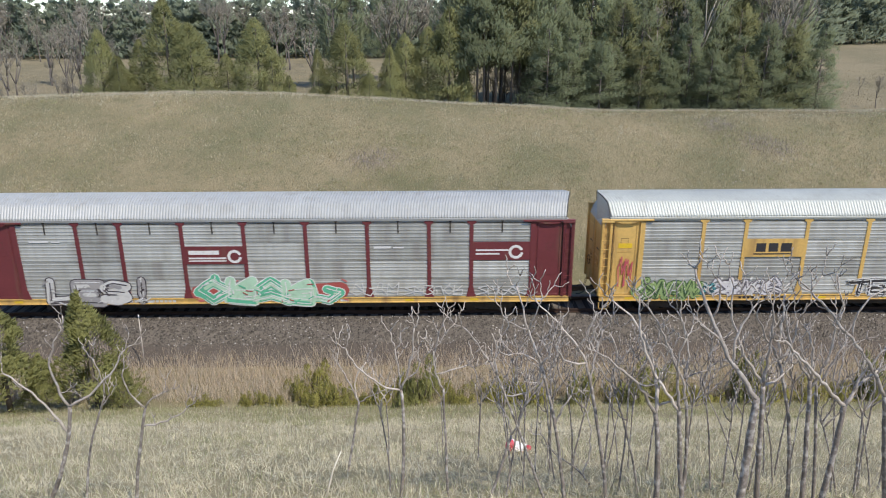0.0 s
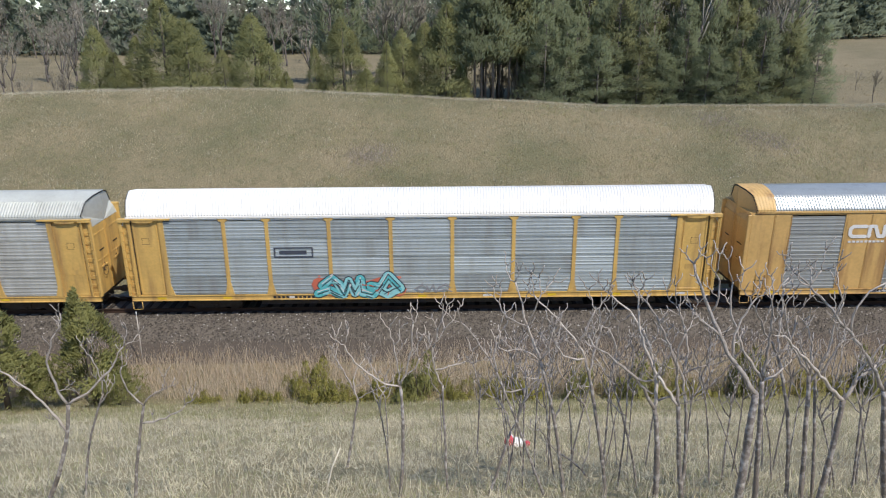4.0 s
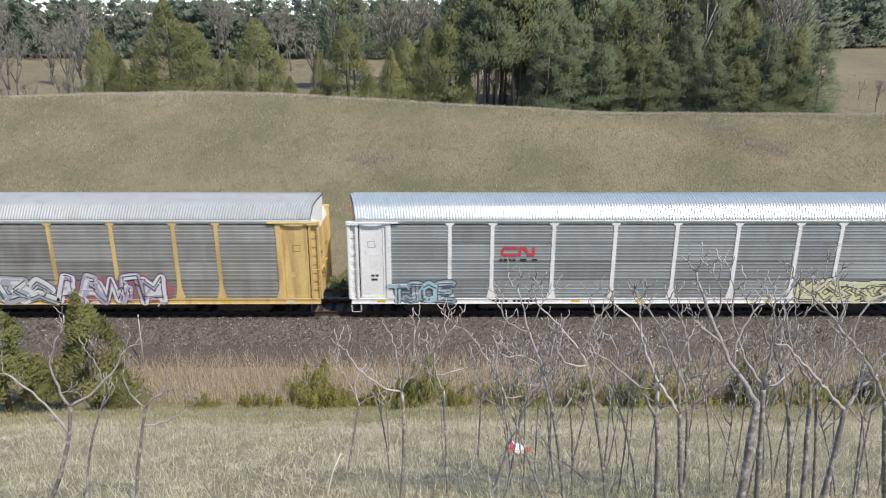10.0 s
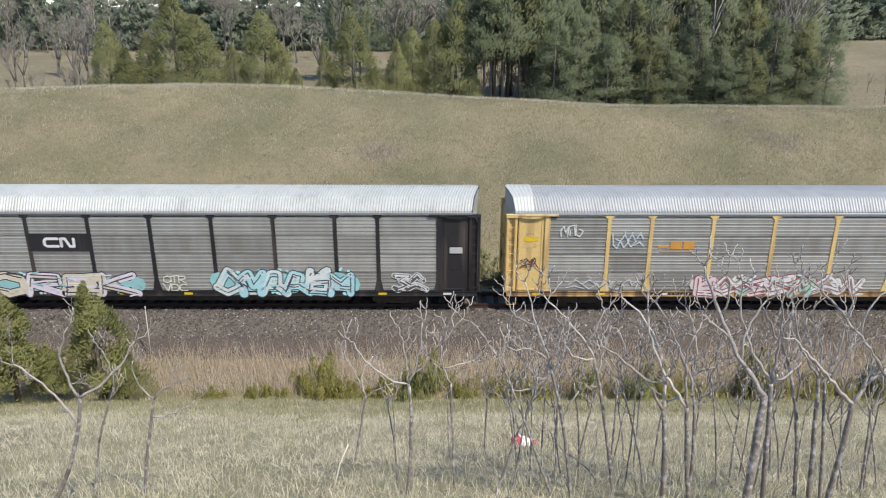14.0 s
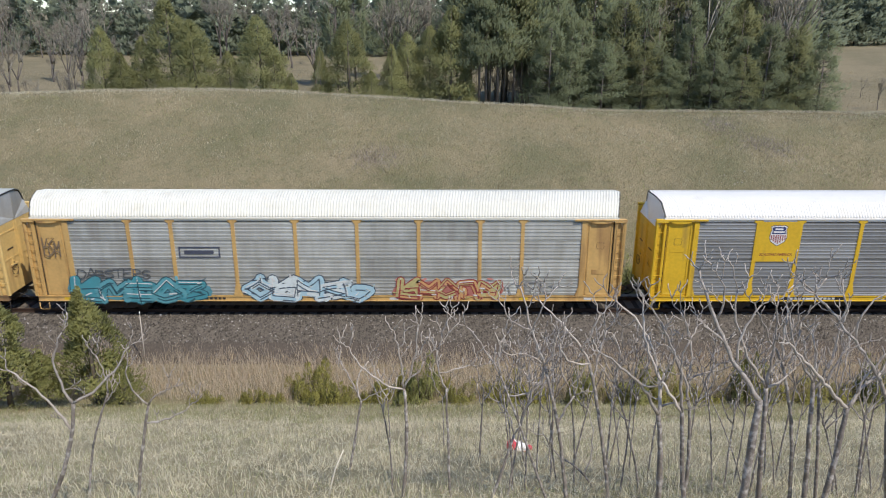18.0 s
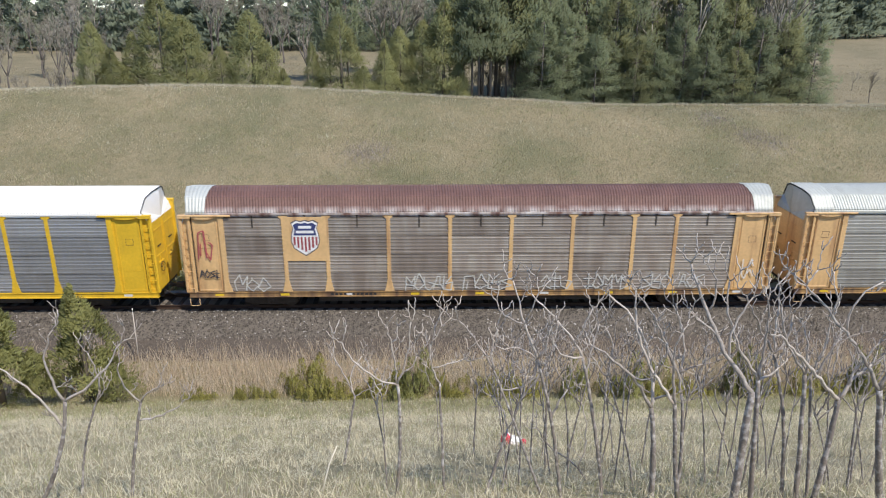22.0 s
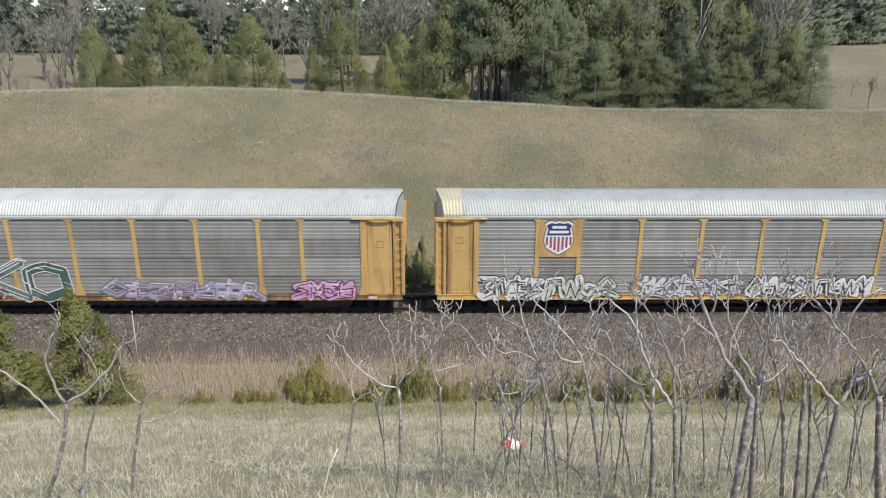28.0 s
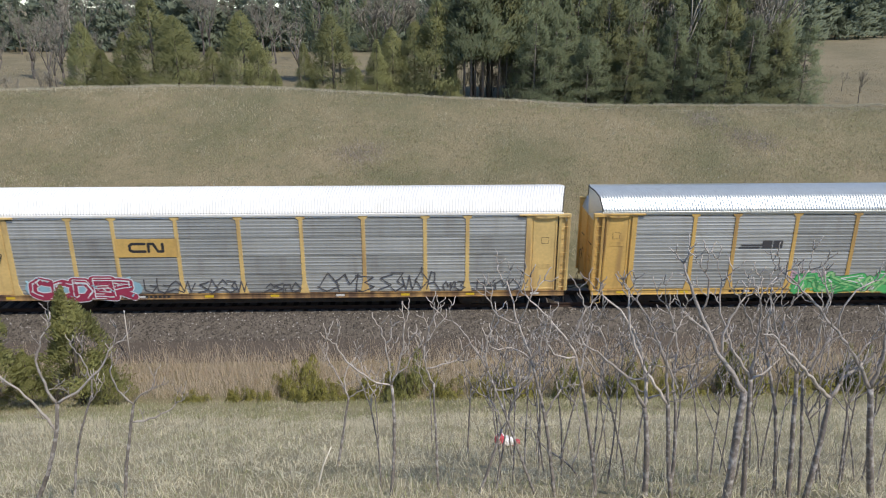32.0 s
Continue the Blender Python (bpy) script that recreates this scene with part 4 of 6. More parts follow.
def paint_green_tags(c):
    board(c, 6.65, 9.47, 2.92, 3.82, YELLOW, -1.51)
    bars(c, [(7.2, 7.65, 3.18, 3.6), (7.78, 8.22, 3.18, 3.6), (8.35, 8.85, 3.18, 3.6), (7.1, 8.9, 3.04, 3.1)], DARK, -1.523)
    graffiti(c, 1.9, 4.7, 0.78, 1.75, 4, [(0.3, 0.42, 0.17)], (0.06, 0.12, 0.05), 7, 0.4, backing=(0.24, 0.36, 0.12))
    graffiti(c, 4.95, 5.45, 1.05, 1.6, 1, [(0.1, 0.36, 0.4)], (0.03, 0.08, 0.1), 17, 0.4)
    graffiti(c, 5.3, 8.5, 1.0, 1.75, 5, [(0.68, 0.66, 0.68)], (0.14, 0.13, 0.15), 8, 0.42, backing=(0.5, 0.5, 0.48))
    graffiti(c, 11.9, 16.6, 0.95, 1.75, 5, [(0.04, 0.04, 0.045)], (0.75, 0.75, 0.73), 9, 0.3, words="TEMOR")
    graffiti(c, 17.3, 21.6, 0.95, 1.65, 6, [(0.05, 0.05, 0.055)], (0.7, 0.7, 0.7), 10, 0.3, words="BORO")
    graffiti(c, 0.9, 1.5, 1.4, 2.9, 2, [(0.5, 0.1, 0.1)], (0.5, 0.1, 0.12), 13, thin=True)
    put("placard", PLACARD, M_REFLECT_Y, c, pose(1.15 - HALF, -0.005, 3.5))


def paint_blue(c):
    bars(c, [(6.9, 8.7, 3.3, 3.36), (6.9, 8.7, 2.86, 2.92), (6.9, 6.97, 2.92, 3.3), (8.63, 8.7, 2.92, 3.3), (7.15, 8.4, 3.02, 3.2)], (0.06, 0.07, 0.1))
    graffiti(c, 8.9, 12.6, 0.85, 1.85, 4, [(0.12, 0.52, 0.56), (0.3, 0.66, 0.7)], (0.04, 0.06, 0.08), 15, 0.42, backing=(0.6, 0.16, 0.1))
    graffiti(c, 13.4, 15.0, 1.0, 1.5, 3, [WHITE], (0.3, 0.3, 0.32), 16, thin=True)


def paint_flush(c):
    """The car with flush yellow panels between its screens."""
    P, S = c["_p"], c["_s"]
    screens = ((1.99, 4.54), (6.73, 9.33), (9.6, 12.17), (12.44, 15.01), (15.28, 17.85), (18.14, 20.7), (22.97, 25.52))
    for a, b in screens:
        put_screen(c, a, b, S, None, 1.0, 4.62)
        put_screen(c, a, b, S, MIRROR, 1.0, 4.62)
    for turn in (Matrix(), MIRROR):
        for a, b in ((0.12, 1.2), (1.22, 1.99), (4.54, 5.7), (5.72, 6.73), (20.7, 21.82), (21.84, 22.97), (25.52, 26.2), (26.22, 27.28)):
            put("side_plate", boxes("side_plate", [(a - HALF, b - HALF, -1.5, -1.42, 1.0, 4.72), (a - HALF + 0.05, a - HALF + 0.1, -1.512, -1.5, 1.0, 4.7)], 0.006), P, c, turn)
        for a in (9.465, 12.305, 15.145, 17.995):
            put("post", POST, P, c, turn @ pose(a - HALF, 0, 0))
        for a in (1.99, 4.5, 6.69, 20.7, 22.93, 25.52):
            put("screen_edge", boxes("screen_edge", [(a - HALF, a + 0.04 - HALF, -1.515, -1.49, 1.0, 4.7)]), P, c, turn)
        put("ladder", boxes("ladder", [(0.72, 0.76, -1.55, -1.5, 0.5, 1.75), (1.12, 1.16, -1.55, -1.5, 0.5, 1.75)] + [(0.76, 1.12, -1.55, -1.52, 0.6 + 0.3 * i, 0.635 + 0.3 * i) for i in range(4)]), P, c, turn @ pose(-HALF, 0, 0))
        put("roof_edge", boxes("roof_edge", [(13.1, 13.6, -1.47, 1.47, 4.72, 4.8)]), P, c, turn)
    worm(c, 5.6, 3.88, 1.7, 0.66, WHITE, -1.522)
    bars(c, [(4.78 + 0.19 * i, 4.92 + 0.19 * i, 3.33, 3.43) for i in range(9)], WHITE, -1.52)
    for i, (x0, x1, k) in enumerate(((6.9, 9.3, 3), (9.7, 12.1, 4), (12.6, 14.9, 3), (15.4, 17.8, 4), (18.3, 20.5, 3))):
        graffiti(c, x0, x1, 0.92, 1.45 + 0.12 * (i % 2), k, [WHITE], (0.7, 0.72, 0.7), 21 + i, thin=True)


def paint_weathered(c):
    bars(c, [(6.8, 6.95, 3.12, 3.42), (7.0, 7.2, 3.12, 3.32), (7.28, 7.48, 3.12, 3.3), (7.56, 7.76, 3.12, 3.3), (7.84, 8.3, 3.12, 3.3), (8.38, 8.58, 3.12, 3.3), (8.66, 8.9, 3.12, 3.3)], (0.05, 0.05, 0.055))
    graffiti(c, 9.0, 14.8, 0.85, 1.95, 5, [(0.74, 0.74, 0.72), (0.42, 0.44, 0.46)], (0.09, 0.1, 0.1), 31, 0.4, backing=(0.45, 0.5, 0.5))
    graffiti(c, 15.2, 20.0, 0.8, 2.15, 5, [(0.74, 0.72, 0.74), (0.45, 0.42, 0.52)], (0.1, 0.08, 0.1), 32, 0.36, backing=(0.38, 0.14, 0.15))


def paint_white(c):
    worm(c, 7.85, 3.35, 1.55, 0.48, (0.62, 0.06, 0.07), -1.507)
    bars(c, [(7.0 + 0.2 * i, 7.15 + 0.2 * i, 2.88, 2.99) for i in range(4)] + [(7.95, 8.25, 2.88, 2.99), (8.5, 8.75, 2.88, 2.99)], DARK, -1.502)
    graffiti(c, 1.9, 4.9, 0.8, 1.75, 4, [(0.42, 0.6, 0.66), (0.3, 0.36, 0.4)], (0.08, 0.1, 0.12), 41, 0.4, words="TJOE")
    graffiti(c, 21.2, 25.3, 0.8, 1.75, 5, [(0.68, 0.66, 0.4)], (0.1, 0.1, 0.08), 42, 0.42, backing=(0.66, 0.64, 0.4))
    bars(c, [(1.05, 1.2, 2.1, 2.2), (1.25, 1.4, 2.1, 2.2), (1.05, 1.35, 1.9, 2.0)], (0.05, 0.05, 0.05), -1.466)


def paint_black(c):
    board(c, 6.65, 9.47, 3.0, 3.86, BLACK, -1.51)
    worm(c, 8.06, 3.42, 1.45, 0.5, WHITE, -1.523)
    graffiti(c, 1.5, 3.0, 0.8, 1.7, 2, [(0.16, 0.5, 0.5)], (0.05, 0.08, 0.1), 50, 0.45, backing=(0.2, 0.55, 0.55))
    graffiti(c, 2.8, 11.4, 0.8, 1.8, 5, [(0.72, 0.66, 0.72), (0.66, 0.6, 0.46)], (0.05, 0.04, 0.06), 51, 0.4, backing=(0.3, 0.55, 0.56), words="FOREK")
    graffiti(c, 12.6, 13.7, 1.4, 1.8, 3, [WHITE], (0.78, 0.76, 0.62), 54, thin=True, words="OTR")
    graffiti(c, 12.6, 13.7, 0.98, 1.35, 3, [WHITE], (0.78, 0.76, 0.62), 55, thin=True, words="VDC")
    graffiti(c, 15.2, 21.4, 0.8, 1.95, 6, [(0.66, 0.72, 0.7), (0.42, 0.68, 0.72)], (0.05, 0.08, 0.1), 52, 0.38, backing=(0.3, 0.6, 0.6))
    graffiti(c, 23.4, 24.8, 1.0, 1.9, 2, [(0.1, 0.1, 0.1)], (0.7, 0.7, 0.68), 53, 0.3)
    bars(c, [(26.0, 26.6, 2.9, 3.2)], (0.5, 0.5, 0.48), -1.5)


def paint_pinkish(c):
    put("placard", PLACARD, M_REFLECT_Y, c, pose(1.15 - HALF, -0.005, 3.6))
    graffiti(c, 0.7, 1.5, 2.2, 2.7, 3, [DARK], (0.12, 0.05, 0.05), 59, thin=True)
    bars(c, [(7.0, 7.5, 3.18, 3.3), (7.58, 8.1, 3.12, 3.5), (8.18, 8.7, 3.12, 3.5), (7.1, 8.7, 2.98, 3.04)], (0.62, 0.3, 0.06))
    graffiti(c, 2.5, 3.5, 3.75, 4.35, 3, [WHITE], (0.68, 0.68, 0.66), 60, thin=True)
    graffiti(c, 4.9, 6.3, 3.2, 3.95, 4, [WHITE], (0.55, 0.64, 0.68), 65, thin=True)
    graffiti(c, 3.0, 6.2, 1.1, 1.6, 5, [WHITE], (0.6, 0.6, 0.6), 61, thin=True)
    graffiti(c, 9.0, 14.3, 0.8, 1.7, 6, [(0.72, 0.6, 0.61), (0.74, 0.74, 0.72), (0.36, 0.58, 0.46)], (0.3, 0.09, 0.1), 62, 0.36, backing=(0.68, 0.64, 0.62))
    graffiti(c, 14.6, 16.6, 0.85, 1.7, 2, [(0.72, 0.72, 0.7)], (0.3, 0.2, 0.2), 63, 0.36)
    graffiti(c, 18.5, 22.3, 0.85, 1.8, 4, [(0.4, 0.52, 0.6), (0.3, 0.36, 0.42)], (0.14, 0.2, 0.26), 64, 0.36)


def paint_pale(c):
    graffiti(c, 0.75, 1.5, 3.0, 3.9, 3, [DARK], (0.2, 0.15, 0.1), 69, thin=True)
    bars(c, [(6.9, 8.8, 3.4, 3.46), (6.9, 8.8, 2.92, 2.98), (6.9, 6.97, 2.98, 3.4), (8.73, 8.8, 2.98, 3.4), (7.15, 8.5, 3.1, 3.28)], (0.07, 0.08, 0.12))
    graffiti(c, 1.9, 7.9, 0.75, 1.75, 5, [(0.07, 0.3, 0.36), (0.12, 0.36, 0.42)], (0.03, 0.1, 0.13), 70, 0.46, backing=(0.1, 0.3, 0.36))
    graffiti(c, 2.1, 5.5, 1.9, 2.35, 8, [DARK], (0.1, 0.11, 0.12), 74, thin=True, words="DABSTERS")
    graffiti(c, 9.9, 15.6, 0.8, 1.8, 5, [(0.42, 0.62, 0.72), (0.66, 0.74, 0.76)], (0.06, 0.09, 0.13), 71, 0.45)
    graffiti(c, 17.0, 21.6, 0.85, 1.75, 5, [(0.5, 0.44, 0.2), (0.62, 0.36, 0.16)], (0.3, 0.05, 0.05), 72, 0.34, backing=(0.42, 0.16, 0.13))
    graffiti(c, 22.2, 24.4, 1.1, 1.8, 3, [DARK], (0.3, 0.3, 0.3), 73, thin=True)


def paint_fresh(c):
    board(c, 4.7, 6.65, 2.75, 4.7, YELLOW_B, -1.51)
    shield(c, 5.67, 4.05, 0.72, 0.85, -1.523)
    lettering(c, "BUILDING AMERICA", 5.67, 3.05, 0.17, (0.25, 0.05, 0.04), 0.004, -1.524, 0.25)
    bars(c, [(7.3, 13.6, 1.02, 1.09), (14.4, 19.0, 1.02, 1.07)], (0.55, 0.55, 0.53))


def paint_rusty(c):
    board(c, 4.7, 6.65, 2.55, 4.7, YELLOW_R, -1.51)
    shield(c, 5.67, 3.7, 1.15, 1.45, -1.523)
    for i, (a, b, k) in enumerate(((2.3, 3.9, 3), (10.2, 12.4, 5), (12.9, 15.2, 4), (16.5, 18.0, 3), (18.6, 20.8, 5), (21.3, 22.7, 3), (23.1, 24.2, 3))):
        graffiti(c, a, b, 1.05, 1.8, k, [WHITE], (0.55, 0.55, 0.52), 80 + i, thin=True)
    graffiti(c, 0.75, 1.4, 2.6, 4.0, 2, [DARK], (0.4, 0.08, 0.1), 87, thin=True)
    graffiti(c, 0.7, 1.6, 1.7, 2.1, 4, [DARK], (0.05, 0.05, 0.06), 86, thin=True)
    graffiti(c, 26.0, 26.5, 1.6, 2.6, 2, [WHITE], (0.7, 0.68, 0.62), 88, thin=True)


def paint_silver(c):
    board(c, 4.7, 6.65, 2.95, 4.7, YELLOW_R, -1.51)
    shield(c, 5.67, 3.95, 1.15, 1.35, -1.523)
    graffiti(c, 9.3, 10.2, 0.95, 1.75, 1, [(0.5, 0.55, 0.4)], (0.7, 0.72, 0.6), 91, 0.3)
    graffiti(c, 9.8, 17.6, 1.0, 1.75, 7, [(0.62, 0.66, 0.52)], (0.3, 0.34, 0.28), 93, 0.3)
    for i in range(6):
        x = 10.9 + 1.0 * i
        bars(c, [(x, x + 0.93, 0.84, 1.93 + 0.08 * (i % 2))], (0.40, 0.385, 0.42), -1.546, "graffiti")
        bars(c, [(x + 0.1, x + 0.8, 1.7, 1.77), (x + 0.1 + 0.3 * (i % 3), x + 0.17 + 0.3 * (i % 3), 0.98, 1.7)] + ([(x + 0.17, x + 0.75, 1.3, 1.36)] if i % 2 else [(x + 0.45, x + 0.52, 1.0, 1.5)]), WHITE, -1.552, "graffiti")


def paint_slogan(c):
    board(c, 4.7, 6.65, 2.95, 4.7, YELLOW_O, -1.51)
    shield(c, 5.67, 3.95, 1.15, 1.35, -1.523)
    lettering(c, "We will", 3.25, 3.95, 0.66, (0.05, 0.055, 0.05), 0.006, -1.512)
    lettering(c, "deliver", 3.2, 2.98, 0.66, (0.05, 0.055, 0.05), 0.006, -1.512)
    graffiti(c, 1.9, 11.9, 0.8, 2.6, 5, [(0.07, 0.12, 0.11), (0.14, 0.2, 0.18)], (0.76, 0.76, 0.74), 95, 0.24, backing=(0.5, 0.26, 0.3), words="BEIKO", solid=False)
    graffiti(c, 13.5, 20.7, 0.8, 1.65, 7, [(0.36, 0.38, 0.45), (0.42, 0.38, 0.47)], (0.24, 0.15, 0.22), 96, 0.36)
    graffiti(c, 22.3, 25.0, 0.8, 1.55, 4, [(0.66, 0.36, 0.56)], (0.12, 0.04, 0.09), 97, 0.42)


def paint_faded(c):
    board(c, 4.6, 6.7, 2.9, 4.7, YELLOW_O, -1.51)
    shield(c, 5.67, 3.85, 1.25, 1.45, -1.523)
    graffiti(c, 2.1, 5.0, 0.75, 1.85, 4, [(0.74, 0.74, 0.72)], (0.05, 0.05, 0.05), 101, 0.4)
    graffiti(c, 5.2, 8.4, 0.75, 1.85, 4, [(0.74, 0.74, 0.72), (0.5, 0.55, 0.42)], (0.05, 0.06, 0.05), 102, 0.42)
    graffiti(c, 9.6, 14.4, 0.85, 1.8, 8, [(0.66, 0.66, 0.66)], (0.12, 0.1, 0.14), 103, 0.4)
    graffiti(c, 14.8, 20.6, 0.85, 1.8, 9, [(0.74, 0.74, 0.73)], (0.06, 0.06, 0.06), 104, 0.42)


def paint_crimson(c):
    board(c, 6.65, 9.47, 2.85, 3.75, YELLOW, -1.51)
    worm(c, 8.06, 3.32, 1.6, 0.5, DARK, -1.523)
    graffiti(c, 2.6, 7.3, 0.82, 1.75, 5, [(0.36, 0.04, 0.09)], (0.72, 0.74, 0.78), 118, 0.4, backing=(0.3, 0.5, 0.6), words="CODER")
    for i, (a, b, k, z) in enumerate(((7.7, 10.0, 4, 1.75), (10.2, 12.4, 5, 1.7), (13.3, 14.9, 4, 1.5), (15.8, 18.4, 3, 2.0), (18.6, 21.4, 5, 2.0), (21.6, 22.6, 3, 1.6), (22.9, 25.2, 4, 1.6))):
        graffiti(c, a, b, 1.05, z, k, [DARK], (0.09, 0.09, 0.1), 110 + i, thin=True)
    graffiti(c, 0.7, 1.5, 2.6, 3.6, 2, [DARK], (0.05, 0.05, 0.05), 119, thin=True)


def paint_bright_green(c):
    bars(c, [(6.9, 7.9, 3.05, 3.12), (7.0, 8.1, 3.16, 3.23), (8.0, 8.45, 3.05, 3.42), (8.52, 8.95, 3.05, 3.42)], (0.06, 0.06, 0.065))
    graffiti(c, 9.9, 16.0, 0.8, 1.6, 6, [(0.1, 0.5, 0.16), (0.3, 0.6, 0.25)], (0.06, 0.3, 0.1), 121, 0.5, backing=(0.12, 0.5, 0.18))
    graffiti(c, 9.6, 11.5, 1.35, 1.85, 3, [(0.66, 0.4, 0.5)], (0.66, 0.4, 0.5), 122, thin=True)


SPECS = (
    ("maroon and grey car carrier with ribbed screens and green graffiti", MAROON, SHEET, ROOF_D, dict(sill=YELLOW, cap=ROOF_W, straps=M_STEEL), paint_maroon),
    ("yellow and grey car carrier with green and white graffiti", YELLOW, SHEET, ROOF_L, {}, paint_green_tags),
    ("yellow car carrier with white roof and blue-grey screens", YELLOW, SHEET_B, ROOF_W, {}, paint_blue),
    ("yellow car carrier with flush yellow side plates and grey screens", YELLOW_O, SHEET_G, ROOF_B, dict(kind="flush", rail=YELLOW_O, roof_ends=YELLOW_O, cap=YELLOW_O), paint_flush),
    ("yellow and weathered grey car carrier with pale graffiti", YELLOW_P, SHEET_W, ROOF_D, dict(cap=ROOF_W, rail=ROOF_L), paint_weathered),
    ("white and blue-grey car carrier with a red emblem", CREAM, SHEET_G, ROOF_B, dict(cap=YELLOW_R), paint_white),
    ("black and grey car carrier with teal and pink graffiti", BLACK, SHEET_W, ROOF_L, dict(rail=ROOF_D), paint_black),
    ("yellow and weathered car carrier with pinkish graffiti", YELLOW_P, SHEET_W, ROOF_D, dict(roof_ends=ROOF_G, sill=SILL_RUST), paint_pinkish),
    ("yellow and pale grey car carrier with cream roof and teal graffiti", YELLOW_O, SHEET, ROOF_C, {}, paint_pale),
    ("bright yellow car carrier with dark screens and clean white roof", YELLOW_B, SHEET_D, ROOF_W, {}, paint_fresh),
    ("faded yellow car carrier with rusted brown roof and a shield", YELLOW_R, SHEET_R, ROOF_R, dict(sill=SILL_RUST, rail=ROOF_R, cap=ROOF_W, straps=M_STEEL, roof_ends=ROOF_G), paint_rusty),
    ("faded yellow car carrier with silver roof and white graffiti", YELLOW_R, SHEET_W, ROOF_G, dict(roof_ends=ROOF_G, sill=SILL_RUST), paint_silver),
    ("orange-yellow car carrier with a slogan and large outlined graffiti", YELLOW_O, SHEET_W, ROOF_G, dict(sill=SILL_RUST), paint_slogan),
    ("orange-yellow car carrier with a shield and white graffiti", YELLOW_O, SHEET_W, ROOF_G, dict(roof_ends=ROOF_Y), paint_faded),
    ("yellow car carrier with white roof and crimson graffiti", YELLOW_P, SHEET_M, ROOF_W, dict(sill=SILL_RUST), paint_crimson),
    ("yellow car carrier with silver roof and bright green graffiti", YELLOW, SHEET_M, ROOF_B, {}, paint_bright_green),
)
CARS = []
for _label, _p, _s, _r, _more, _deco in SPECS:
    _car = build_car(dict(label=_label, posts=_p, sheet=_s, roof=_r, **_more))
    if _more.get("kind") == "flush":
        _car["_p"], _car["_s"] = _p, _s
    _deco(_car)
    if "_p" in _car:
        del _car["_p"], _car["_s"]
    _dark = _p in (YELLOW_B, BLACK)
    if _dark or _more.get("kind"):
        put("number_plate", boxes("number_plate", [(6.3 - HALF, 9.3 - HALF, -1.504, -1.5, 0.775, 0.935)]), paint(DARK), _car)
    bars(_car, [(6.7 + 0.2 * i, 6.84 + 0.2 * i, 0.8, 0.91) for i in range(4)] + [(7.7 + 0.2 * i, 7.84 + 0.2 * i, 0.8, 0.91) for i in range(6)], (0.6, 0.6, 0.58) if _dark or _more.get("kind") or _p is MAROON else DARK, -1.5, "car_number")
    CARS.append(_car)


# ---- grass, reeds ----
def blades(name, xs, ys, length, width, lean, seed, material, label, category, sink=0.02, plain=False, flat=0.1):
    """Grass as many bent blades; flat is the least share of the lean."""
    rnd = np.random.RandomState(seed)
    n = len(xs)
    z = np.array([height(float(a), float(b)) for a, b in zip(xs, ys)]) - sink
    a = rnd.uniform(0, 2 * np.pi, n)
    d = rnd.uniform(0, 2 * np.pi, n)
    le = length * rnd.uniform(0.45, 1.25, n)
    wd = width * rnd.uniform(0.6, 1.3, n)
    k = lean * rnd.uniform(flat, 1.0, n)
    base = np.stack([xs, ys, z], 1)
    side = np.stack([np.cos(a), np.sin(a), np.zeros(n)], 1) * wd[:, None] / 2
    way = np.stack([np.cos(d) * k, np.sin(d) * k, np.sqrt(np.maximum(0.05, 1 - k * k))], 1)
    mid = base + way * le[:, None] * 0.55
    tip = mid + np.stack([np.cos(d) * np.minimum(1, k * 1.8), np.sin(d) * np.minimum(1, k * 1.8), np.sqrt(np.maximum(0.02, 1 - np.minimum(1, k * 1.8) ** 2))], 1) * le[:, None] * 0.45
    if plain:
        v = np.stack([base - side, base + side, mid * 0.5 + tip * 0.5], 1).reshape(-1, 3)
        return tagged(put(name, mesh_fast(name, v, np.arange(3 * n).reshape(-1, 3)), material), label, category, kind="stuff")
    v = np.stack([base - side, base + side, mid - side * 0.7, mid + side * 0.7, tip], 1).reshape(-1, 3)
    t = np.array([(0, 1, 3), (0, 3, 2), (2, 3, 4)])[None] + (np.arange(n) * 5)[:, None, None]
    return tagged(put(name, mesh_fast(name, v, t.reshape(-1, 3)), material), label, category, kind="stuff")


def scatter(n, seed, y0, y1, spread, clump=0.0, power=1.0, gate=0.0):
    """Places in the camera's wedge between y0 and y1, drawn to clumps."""
    rnd = np.random.RandomState(seed)
    y = y0 + (y1 - y0) * rnd.uniform(0, 1, n) ** power
    x = rnd.uniform(-1, 1, n) * (spread * y + 2.0)
    if clump:
        m = max(1, n // 28)
        cy = y0 + (y1 - y0) * rnd.uniform(0, 1, m) ** power
        cx = rnd.uniform(-1, 1, m) * (spread * cy + 2.0)
        i = rnd.randint(0, m, n)
        pick = rnd.uniform(0, 1, n) < 0.8
        x = np.where(pick, cx[i] + rnd.normal(0, clump, n), x)
        y = np.where(pick, cy[i] + rnd.normal(0, clump, n), y)
    if gate:
        keep = np.array([noise.noise((float(a) * 0.35, float(b) * 0.35, seed)) for a, b in zip(x, y)]) > -gate
        x, y = x[keep], y[keep]
    return x, y


